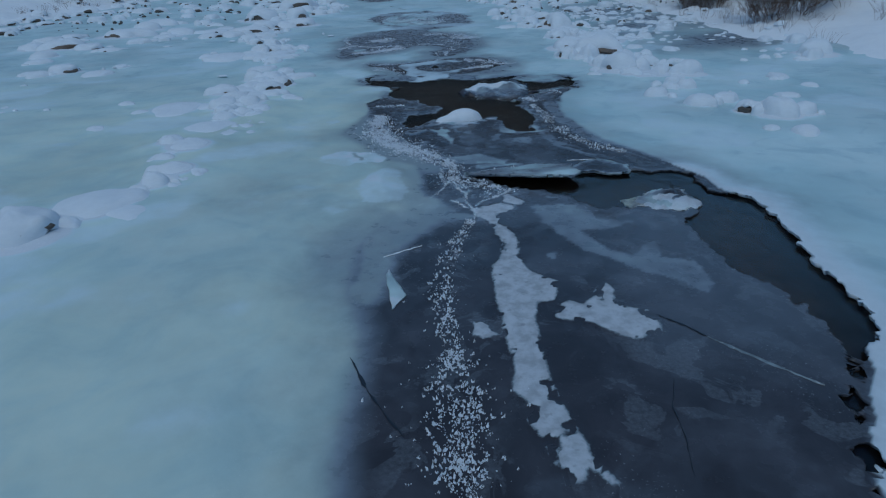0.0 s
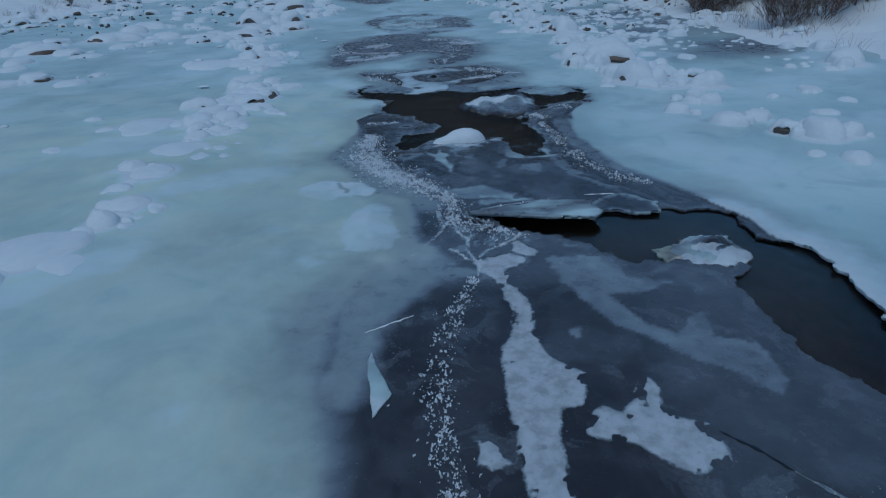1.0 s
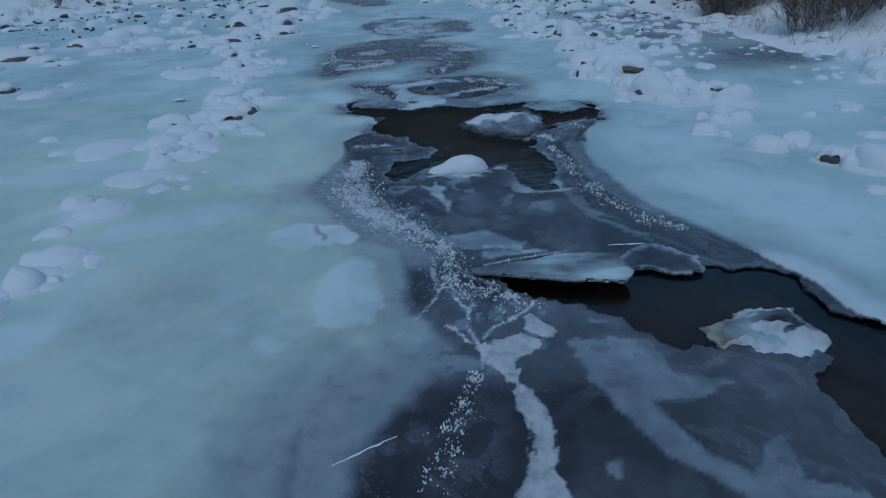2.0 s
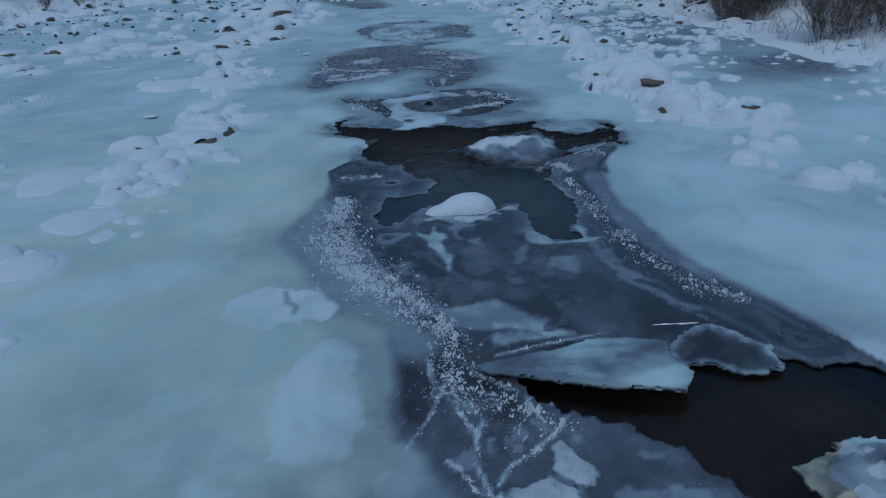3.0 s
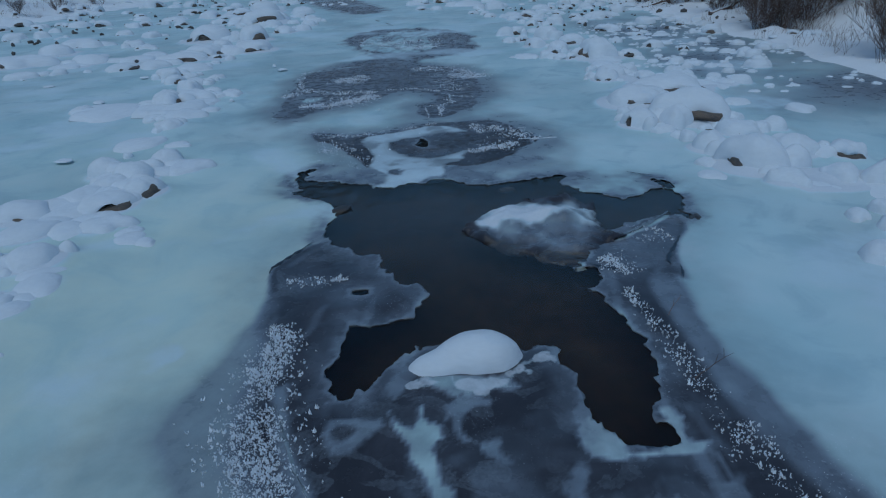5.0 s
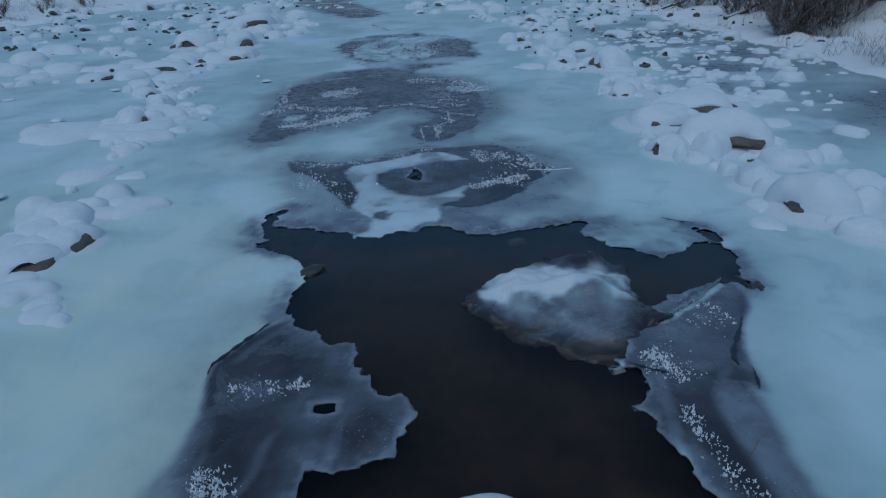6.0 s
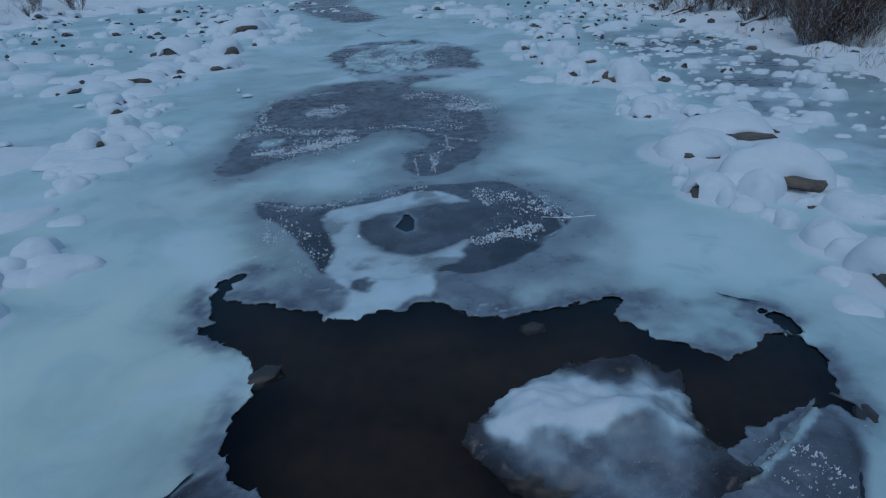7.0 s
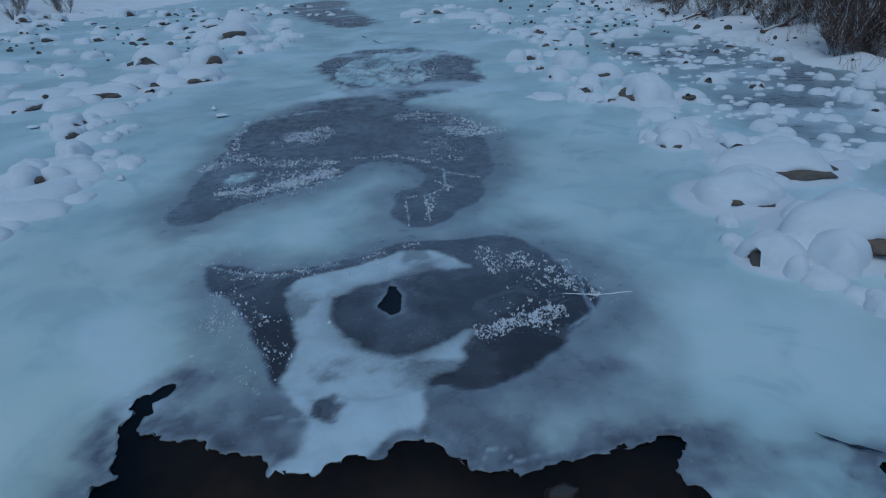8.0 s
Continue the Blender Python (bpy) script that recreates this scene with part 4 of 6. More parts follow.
POOL = rounded(POOL_FAR + POOL_NEAR, 1)
LEAD = rounded([(x, y + 0.16) for x, y in LEAD_SHORE[:3]] + LEAD_SHORE[3:] + LEAD_NEAR, 1)
jag = 0.075 * fbm(X, Y, 6, 4, 3) + 0.05 * np.abs(fbm(X, Y, 2.6, 3, 9)) + 0.05 * fbm(X, Y, 19, 3, 6)
hole = np.minimum(inside(POOL, X, Y), inside(LEAD, X, Y)) + jag
hole = np.minimum(hole, inside(DIAMOND_HOLE, X, Y) + 0.3 * jag)
hole = np.minimum(hole, inside(SHELF_HOLE, X, Y) + 0.3 * jag)

# kinds of ice: clear and dark, milky, old and yellowish, snow-dusted
CLEAR = CLEAR_WEST[:-1] + CRACK5[::-1] + [(-0.7, 10.3), (0.0, 10.5), (1.2, 10.5), (2.35, 10.62), (2.4, 10.3), (2.1, 9.9), (2.0, 9.4)] + CLEAR_EAST + [(2.75, 6.1), (2.8, 5.2), (2.95, 4.9), (2.8, 3.9), (2.8, 3.2), (2.4, 2.6), (2.05, 2.0), (1.75, 1.4), (1.6, 0.4), (1.9, -3), (2.6, -8), (0.2, -8), (-0.4, -3), (-0.6, 0.4)]
warp = 0.10 * fbm(X, Y, 1.6, 4, 11)
d_clear = inside(rounded(CLEAR, 1), X, Y) + warp * (1 - 0.9 * smooth(9.2, 9.7, Y))
soft = 0.09 - 0.06 * smooth(9.2, 9.7, Y) + 0.02 * smooth(1.0, 1.6, X) * smooth(6.2, 7.0, Y) + 0.14 * smooth(5.5, 3.5, Y) * smooth(0.4, 0.0, X) + 0.16 * smooth(0.0, -0.5, X) * smooth(6.0, 6.6, Y) * smooth(9.3, 8.6, Y)
milk = smooth(-soft, soft * 0.6, d_clear)
for patch, width in ((DIAMOND, 0.02), (CRESCENT, 0.03), (FAR_PATCH, 0.15), (FAR_LEAD, 0.3)):
    milk = np.minimum(milk, smooth(-width, 1.6 * width, inside(rounded(patch), X, Y) + 0.7 * warp + (0.05 + 2.0 * width) * fbm(X, Y, 3.5, 5, 19)))
# the ice grows thinner and greyer towards the clear patches
clearing = np.minimum(np.minimum(d_clear, inside(rounded(DIAMOND), X, Y)), inside(rounded(CRESCENT), X, Y))
milk = milk * (1 - (0.24 + 0.24 * smooth(10, 11.5, Y) + 0.16 * smooth(7.2, 6.2, Y) * smooth(3.5, 4.5, Y)) * smooth(0.75, 0.0, clearing + 0.5 * warp + 0.25 * fbm(X, Y, 2.4, 4, 47)))
milk = milk * (1 - 0.38 * smooth(0.55, 0.0, inside(POOL, X, Y)) * smooth(11.2, 11.5, Y) * np.clip(0.7 + 1.2 * fbm(X, Y, 2.2, 4, 46), 0, 1))
side_channel = smooth(4.4, 5.4, X) * smooth(12.5, 15, Y) * smooth(30, 26, Y)
milk = milk * (1 - 0.60 * side_channel * np.clip(0.8 + 0.8 * fbm(X, Y, 0.7, 3, 44), 0, 1))
milk = milk * (1 - 0.20 * np.exp(-((X + 1.6) / 1.2) ** 2 - ((Y - 5.7) / 1.0) ** 2) * np.clip(0.9 + 1.2 * fbm(X, Y, 1.5, 4, 45), 0, 1.3))
flow = 0.35 * fbm(X, Y, 0.9, 3, 2)
swirl = fbm(X + flow, 0.75 * (Y - flow), 1.7, 5, 17)
veil = fbm(X - flow, 0.8 * Y, 3.4, 4, 23)
haze_sheen = 0.008 + 0.03 * smooth(-0.05, 0.25, swirl) + 0.05 * smooth(0.12, 0.24, veil) + 0.06 * smooth(0.30, 0.42, swirl + 0.5 * veil)
rings = np.abs(((-d_clear + 0.25 * flow) * 3.1) % 1.0 - 0.5)
haze_sheen = haze_sheen + 0.13 * smooth(0.14, 0.03, rings) * smooth(0.0, 0.25, fbm(X, Y, 2.0, 3, 29)) * smooth(5.5, 6.5, Y)
haze_sheen = haze_sheen * (0.55 + 0.45 * smooth(4.2, 6.0, Y))
haze_sheen = haze_sheen + (0.12 * smooth(0.20, 0.05, np.abs(hole)) + 0.22 * smooth(0.05, 0.01, np.abs(hole))) * smooth(5.5, 6.5, Y)
# far clear ice paled: its stronger low-angle reflection is put into the colour
haze_sheen = haze_sheen + 0.09 * smooth(14, 16, Y) + 0.13 * smooth(13, 14, Y)
# a thin grey veil of air bubbles through the near sheet
near_veil = smooth(1.0, 1.6, X) * smooth(2.4, 3.2, Y) * smooth(5.6, 4.6, Y)
haze_sheen = haze_sheen + near_veil * (0.11 + 0.13 * smooth(-0.05, 0.3, fbm(0.8 * X + 0.5 * Y + flow, 0.8 * Y - 0.5 * X, 1.3, 5, 67)))
# FAR_PATCH: a pale veil, plus its low-angle reflection painted in
for patch, width, much in ((HAZE_NEAR, 0.06, 0.42), (DIAMOND_CORE, 0.05, 0.13), (FAR_PATCH, 0.3, 0.46), (HAZE_BREAK, 0.12, 0.22), (HAZE_FAN, 0.05, 0.30), (GREY_EAST, 0.05, 0.42), (GREY_PLATE, 0.05, 0.24)):
    haze_sheen = np.maximum(haze_sheen, much * smooth(width, -width, inside(rounded(patch), X, Y) + warp * 0.8) * (0.75 + 0.6 * fbm(X, Y, 4, 4, 41)))
margin = inside(rounded(HAZE_MARGIN), X, Y) - 0.10 + 1.6 * warp
haze_sheen = np.maximum(haze_sheen, 0.48 * smooth(0.14, -0.12, margin))
eaten = 0.10 * fbm(X + flow, Y, 7, 4, 42)
haze_sheen = haze_sheen + 0.30 * smooth(0.12, 0.34, fbm(X + flow, Y, 8, 4, 94)) * smooth(0.0, 0.2, -inside(rounded(HAZE_BREAK), X, Y))
for patch, much in ((WISP9, 0.42), (PANE_DIM, 0.16), (PANE_LOW, 0.32), (PANE_LAST, 0.27)):
    haze_sheen = np.maximum(haze_sheen, much * smooth(0.02, -0.03, inside(rounded(patch), X, Y) + eaten))
for line, width, much in ((BAND1, 0.035, 0.34), (BAND2, 0.03, 0.30), (BAND3, 0.03, 0.3)):
    haze_sheen = np.maximum(haze_sheen, much * smooth(width, 0.3 * width, from_line(line, X, Y) + 0.5 * np.abs(eaten)))
for patch, gap, much in ((VEIL7, None, 0.46), (FAR_VEIL, FAR_VEIL_GAP, 0.95), (CRESCENT_VEIL, None, 0.8)):
    d = inside(rounded(patch, 1), X, Y) + 0.45 * eaten + 0.05 * fbm(X, Y, 14, 4, 66)
    if gap:
        d = np.maximum(d, -inside(rounded(gap), X, Y))
    haze_sheen = np.maximum(haze_sheen, much * smooth(0.02, -0.03, d) * (0.8 + 0.7 * veil + 0.7 * fbm(X, Y, 9, 4, 68)))
for line, width, much in ((BAND4, 0.07, 0.36), (BAND5, 0.04, 0.34), (BAND6, 0.06, 0.38), (BAND7, 0.08, 0.32)):
    haze_sheen = np.maximum(haze_sheen, much * smooth(width, 0.2 * width, from_line(line, X, Y) + 0.4 * np.abs(eaten)))
haze_sheen = np.maximum(haze_sheen, 0.5 * smooth(0.10, -0.10, inside(rounded(SHORE_VEIL), X, Y) + warp + 0.6 * eaten))
for patch in (CRUST1, CRUST2, CRUST3):
    d = inside(patch, X, Y) - 0.01 + 0.03 * fbm(X, Y, 6, 3, 93) + 0.05 * fbm(X, Y, 15, 4, 99)
    haze_sheen = np.maximum(haze_sheen, 0.72 * smooth(0.03, -0.03, d) * (0.9 + 0.7 * fbm(X, Y, 12, 3, 96)))
# frozen-in plates and streaks of pale ice with distinct outlines
for patch, gap, much in ((PANE_STREAK, None, 0.80), (PANE_LOOP, PANE_LOOP_GAP, 0.40), (PANE_CRUST, None, 0.40), (PANE_CHIP, None, 0.48), (PANE_FOOT, None, 0.62), (PANE_LIP, None, 0.36), (PANE_TONGUE, None, 0.66), (PANE_HOOK, None, 0.40), (PANE_PATCH, None, 0.38), (PANE_SHORE, None, 0.38), (PANE_RIDGE, None, 0.74), (PANE_TIP, None, 0.8), (PANE_FLAP, None, 0.4), (HAZE_STREAK, None, 0.40), (DRIFT_SPOT, None, 0.45)):
    d = inside(patch, X, Y) + 0.035 * fbm(X, Y, 9, 4, 66) + 0.02 * fbm(X, Y, 24, 3, 65)
    if gap:
        d = np.maximum(d, -inside(rounded(gap), X, Y))
    haze_sheen = np.maximum(haze_sheen, much * smooth(0.012, -0.022, d) * (0.92 + 0.5 * fbm(X, Y, 7, 4, 68)))
for line in (SEAM1, SEAM2, SEAM3, SEAM4, SEAM5, SEAM6, SEAM7, SEAM8, SEAM9, SEAM10):
    haze_sheen = np.maximum(haze_sheen, 0.75 * smooth(0.026, 0.006, from_line(line, X, Y) + 0.35 * np.abs(eaten)))
for patch in (SHATTER_DARK1, SHATTER_DARK2):
    haze_sheen = haze_sheen * (1 - 0.8 * smooth(0.04, -0.03, inside(rounded(patch), X, Y) + 0.6 * eaten))
# thin grey shelves along the far side of the pool
thin = smooth(0.12, -0.16, np.minimum(inside(rounded(THIN_WEST), X, Y), np.minimum(inside(rounded(THIN_EAST), X, Y), inside(rounded(THIN_TONGUE), X, Y))) + warp + 0.2 * fbm(X, Y, 2.4, 4, 63))
milk = milk * (1 - 0.42 * thin * np.clip(0.85 + 1.3 * fbm(X + flow, Y, 4, 5, 64), 0.2, 1.2))
milk = milk * (1 - 0.5 * smooth(0.22, 0.03, hole) * smooth(9.2, 9.8, Y) * np.clip(0.8 + 1.6 * fbm(X, Y, 5, 5, 69), 0, 1.2))
for line in (RIDGE2, RIDGE3, RIDGE4, RIDGE10, LINE1, LINE2, LINE3, LINE6, LINE7, LINE8, LINE9, LINE10, LINE11, LINE12, LINE13, LINE14, LINE18):
    haze_sheen = np.maximum(haze_sheen, 0.62 * smooth(0.028, 0.004, from_line(line, X, Y) + 0.25 * np.abs(eaten)))
milk = milk * (1 - 0.22 * smooth(0.10, -0.10, inside(THIN_WEDGE, X, Y) + 0.5 * warp))
for line in (LINE15, LINE16, LINE17):
    haze_sheen = np.maximum(haze_sheen, 0.7 * smooth(0.11, 0.02, from_line(line, X, Y) + 0.3 * np.abs(eaten)))
milk = np.maximum(milk * (0.94 + 0.22 * fbm(X, Y, 0.8, 4, 51)), haze_sheen)
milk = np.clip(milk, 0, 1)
warm = 0.8 * smooth(0.4, -0.6, X) * smooth(16, 9, Y) * np.clip(0.95 + 0.9 * fbm(X, Y, 0.45, 3, 61), 0, 1)
drift = np.full(X.shape, 1.0)
drift = np.minimum(drift, np.minimum(inside(DRIFT_STRIP, X, Y), inside(DRIFT_PATCH, X, Y)) - 0.008)
drift = np.minimum(drift, inside(rounded(DRIFT_BREAK, 1), X, Y))
ring = np.maximum(inside(rounded(SNOW_RING_OUT, 1), X, Y), -inside(rounded(SNOW_EDGE), X, Y) - 0.10 * fbm(X, Y, 6, 4, 57)) + 0.5 * eaten
inner = smooth(0.0, 0.22, inside(rounded(DIAMOND_CORE), X, Y))
crust = smooth(0.05, -0.05, ring) * (0.62 + 0.38 * inner) * (1 - 0.5 * smooth(-0.05, 0.35, fbm(X + flow, Y, 2.6, 5, 58)))
milk = milk * (1 - 0.75 * smooth(0.10, -0.02, inside(rounded(SNOW_EDGE), X, Y)))
pits = fbm(X, Y, 9, 3, 91) + 0.10 * smooth(2.5, 2.0, Y)
drift = drift + 0.07 * smooth(0.17, 0.30, pits) * (drift < 0) * smooth(9.5, 8.5, Y)
drift = np.minimum(drift, from_line(RIBBON, X, Y) - 0.05 + 0.05 * fbm(X, Y, 5, 4, 92) + 0.05 * fbm(X, Y, 14, 3, 90))
for patch in (DRIFT_BIT, DRIFT_CHIP, DRIFT_SHATTER, CRUST4):
    drift = np.minimum(drift, inside(patch, X, Y) + 0.06 * fbm(X, Y, 6, 3, 93) + 0.07 * fbm(X, Y, 13, 4, 99) - 0.012)
drift = drift + 0.22 * eaten
drift = np.clip(drift, -0.3, 0.5)
film = np.zeros(X.shape)
for patch, width, much in ((SNOW_FILM, 0.03, 0.78), (FILM_SMALL, 0.08, 0.5), (FILM_WEST, 0.06, 0.55), (FILM_EAST, 0.09, 0.5), (PALE_DOME, 0.035, 0.66), (PALE_OVAL, 0.18, 0.40)):
    film = np.maximum(film, much * smooth(width, -width, inside(rounded(patch), X, Y) + 0.6 * warp + 0.9 * eaten) * np.clip(0.9 + 0.8 * fbm(X + flow, Y, 3, 4, 98), 0.4, 1.15))
film = np.maximum(film, 0.55 * smooth(0.08, 0.40, fbm(X + 0.9 * Y, 1.6 * Y - X, 0.5, 4, 95)) * smooth(0.2, 0.8, clearing))
shore = smooth(0.55, 0.05, inside(LEAD, X, Y)) * (d_clear > -0.05) * (X > 1.9)
film = np.maximum(film, 0.75 * shore)
# snow lying between the stones of the two bars
bars, skirt = np.zeros(X.shape), np.zeros(X.shape)
for sx, sy, sw, sh in STONES:
    if sw > 0.3 and sy < 40:
        r = 0.62 * sw
        ca, cb = np.searchsorted(ix, [sx - 3 * r, sx + 3 * r])
        ra, rb = np.searchsorted(iy, [sy - 3 * r, sy + 3 * r])
        near = ((X[ra:rb, ca:cb] - sx) ** 2 + (Y[ra:rb, ca:cb] - sy) ** 2) / (2 * r * r)
        bars[ra:rb, ca:cb] += np.exp(-near)
        skirt[ra:rb, ca:cb] = np.maximum(skirt[ra:rb, ca:cb], 0.30 * sh * np.exp(-(near * 2.4) ** 1.5))
bars = bars + 0.8 * fbm(X, Y, 1.6, 4, 97)
need = 1.75 + 1.3 * (X < 0) * smooth(22, 16, Y) - 0.4 * smooth(16, 24, Y)
film = np.maximum(film, np.maximum(smooth(need, need + 0.3, bars), smooth(0.010, 0.04, skirt)))
fissure = smooth(0.036, 0.014, from_line(CRACK6, X, Y) + 0.1 * np.abs(eaten))
film, milk = film * (1 - 0.8 * fissure), milk * (1 - 0.2 * fissure)

level = skirt + 0.03 * smooth(1.4, 2.2, bars) * (X > 0) + 0.07 * smooth(0.10, -0.45, inside(rounded(PALE_DOME), X, Y)) + 0.02 * shore
level = level + 0.05 * fbm(X, Y, 0.55, 4, 71) * milk + 0.012 * fbm(X, Y, 3, 3, 72) * milk + 0.010 * smooth(0.03, -0.03, drift)
level = level + 0.04 * smooth(-1.0, -3.0, X) * smooth(14, 9, Y)
level = np.maximum(level, 0) + 0.25 * np.minimum(level, 0)
at_pool = smooth(0.30, 0.0, hole) * (1 - (X > 1.6) * (Y < 7.0))
level = level - (level + 0.011) * at_pool
cells = (hole[:-1, :-1] > 0) | (hole[1:, :-1] > 0) | (hole[:-1, 1:] > 0) | (hole[1:, 1:] > 0)
gyv, gxv = np.gradient(hole, iy, ix)
length = np.maximum(np.hypot(gxv, gyv), 0.3)
push = np.where(hole < 0, np.clip(-hole, 0, 0.05), 0)
px, py = X + push * gxv / length ** 2, Y + push * gyv / length ** 2
nx, ny = len(ix), len(iy)
idx = np.arange(nx * ny).reshape(ny, nx)
quads = np.stack([idx[:-1, :-1], idx[:-1, 1:], idx[1:, 1:], idx[1:, :-1]], -1).reshape(-1, 4)[cells.ravel()]
rim_a = np.concatenate([quads[:, [0, 1]], quads[:, [1, 2]], quads[:, [2, 3]], quads[:, [3, 0]]])
key = np.minimum(rim_a[:, 0], rim_a[:, 1]).astype(np.int64) * (nx * ny) + np.maximum(rim_a[:, 0], rim_a[:, 1])
_, first, count = np.unique(key, return_index=True, return_counts=True)
rim = rim_a[first[count == 1]]
rim_v = np.unique(rim)
lower = np.full(nx * ny, -1)
lower[rim_v] = nx * ny + np.arange(len(rim_v))
top = np.stack([px.ravel(), py.ravel(), level.ravel()], -1)
thick = 0.032 - 0.010 * smooth(10.6, 11.0, top[rim_v, 1]) + 0.03 * fbm(top[rim_v, 0], top[rim_v, 1], 4, 2, 81)
far_side = smooth(10.8, 11.3, top[rim_v, 1])
lead_side = (top[rim_v, 0] > 1.6) & (top[rim_v, 1] < 7.0)
thick = np.where((far_side < 0.5) & ~lead_side, np.maximum(thick, top[rim_v, 2] + 0.03), thick)
lean = thick * (-0.5 - 0.1 * far_side)
under = top[rim_v] - np.stack([lean * (gxv / length).ravel()[rim_v], lean * (gyv / length).ravel()[rim_v], thick], -1)
side = np.stack([rim[:, 1], rim[:, 0], lower[rim[:, 0]], lower[rim[:, 1]]], -1)
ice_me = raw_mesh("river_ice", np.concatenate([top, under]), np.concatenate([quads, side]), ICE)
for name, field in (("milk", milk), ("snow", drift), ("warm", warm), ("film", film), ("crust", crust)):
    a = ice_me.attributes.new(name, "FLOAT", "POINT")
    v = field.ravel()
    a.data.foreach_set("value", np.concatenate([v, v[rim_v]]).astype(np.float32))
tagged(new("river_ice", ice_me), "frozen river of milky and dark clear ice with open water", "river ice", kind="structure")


# ---------------------------------------------------------------- snow-capped stones
def pillow(seed, lip=0.06, face=None, rings=10, turns=32, lobes=None):
    """A soft lumpy cap of snow about one metre across and one high, on z = 0; face: spread and lift of an opening on the -y side."""
    r = random.Random(seed)
    extra = 0 if lobes else r.randrange(2, 5)
    lobes = lobes or [(0.0, 0.0, 0.40, 1.0)]
    for _ in range(extra):
        a, off = r.uniform(0, 6.28), r.uniform(0.16, 0.34)
        lobes.append((off * math.cos(a), off * math.sin(a), r.uniform(0.16, 0.27), r.uniform(0.45, 0.9)))

    def heap(x, y):
        v = [h * (1 - ((x - cx) ** 2 + (y - cy) ** 2) / (q * q)) for cx, cy, q, h in lobes]
        return np.log(sum(np.exp(7 * k) for k in v)) / 7 - 0.10

    ang = np.linspace(0, 2 * math.pi, turns, endpoint=False)
    rho = np.linspace(0.05, 0.8, 150)
    field = heap(rho[None] * np.cos(ang)[:, None], rho[None] * np.sin(ang)[:, None])
    rim = np.array([rho[np.nonzero(f > 0)[0][-1]] for f in field])
    rim = rim * (1 + 0.22 * fbm(np.cos(ang) + 10 * seed, np.sin(ang), 2.4, 3, seed))
    unit = 0.5 / rim.mean()
    peak = float(heap(np.array(0.0), np.array(0.0)))
    gap, lift = 0 * ang, 0.0
    if face:
        spread, lift = math.asin(min(face[0], 1.0)) * 0.9 + 0.3 * max(face[0] - 1, 0), face[1]
        wave = 1 + 0.5 * fbm(ang * 3, ang * 0, 1.0, 3, seed + 2)
        gap = np.exp(-(np.abs(ang - 1.5 * math.pi) / spread) ** 3) * np.clip(wave, 0.5, 1.3)
    s = np.sin(np.arange(1, rings + 1) / rings * math.pi / 2)[:, None]
    x, y = rim * s * np.cos(ang), rim * s * np.sin(ang)
    z = np.maximum(heap(x, y), 0)
    z = np.minimum(z / peak, 1.25) ** 0.47 * (1 - 0.9 * s ** 14)
    z = np.maximum(z + 0.14 * fbm(x + 3 * seed, y, 5.0, 3, seed + 5) * (1 - s ** 6), 0)
    tuck = 1 - 0.30 * np.minimum(gap, 1) * np.clip(1.25 - z / max(lift + 0.25, 0.2), 0, 1)
    top = np.stack([x * tuck * unit, y * tuck * unit, np.maximum(z, lift * gap + 0.05 * (gap > 0.05))], -1).reshape(-1, 3)
    t = 0.84 * (1 - 0.45 * np.minimum(gap, 1)) * rim * unit
    low = np.stack([t * np.cos(ang), t * np.sin(ang), -lip + (lift + lip) * gap], -1)
    tip = np.array([[0, 0, 1.0 + 0.14 * float(fbm(3.0 * seed, 0.0, 5.0, 3, seed + 5))]])
    verts = [tuple(v) for v in np.concatenate([top, low, tip]).tolist()]
    faces = []
    for k in range(rings):
        for i in range(turns):
            j = (i + 1) % turns
            faces.append((k * turns + i, (k + 1) * turns + i, (k + 1) * turns + j, k * turns + j))
    for i in range(turns):
        faces.append((len(verts) - 1, i, (i + 1) % turns))
    faces.append(tuple(rings * turns + i for i in reversed(range(turns))))
    return verts, faces


def rock_shape(seed):
    """A rounded, faceted river stone about one metre across and one high, sunk a little."""
    bm = bmesh.new()
    bmesh.ops.create_icosphere(bm, subdivisions=3, radius=0.5)
    pick = random.Random(seed + 900)
    flats = [Vector((pick.gauss(0, 1), pick.gauss(0, 1), pick.gauss(0, 0.5))).normalized() for _ in range(9)]
    for v in bm.verts:
        d = v.co.normalized()
        cut = 1 + 0.35 * noise.noise(d * 1.6 + Vector((seed * 3.1, 0, 0))) + 0.12 * noise.noise(d * 4 + Vector((0, seed, 0)))
        cut = cut / max(abs(d.x), abs(d.y), abs(d.z)) ** 0.2 * 0.94
        cut = cut * min(1.0, *(0.80 / max(d.dot(f), 0.01) for f in flats))
        v.co = d * 0.5 * cut
        v.co.z = v.co.z * 1.1 + 0.38
    me = bpy.data.meshes.new("rock")
    bm.to_mesh(me)
    bm.free()
    me.materials.append(ROCK)
    me.polygons.foreach_set("use_smooth", np.ones(len(me.polygons), bool))
    return me


ROCKS = [rock_shape(s) for s in range(7)]
MOUNDS = [mesh_from("snow_mound", *pillow(s + 50, 0.25), SNOW) for s in range(20)]
rng = random.Random(4)


@functools.lru_cache(None)
def cap_mesh(seed, spread, lift):
    return mesh_from("snow_cap", *pillow(seed, 0.05, (spread, lift), 12, 36), SNOW)


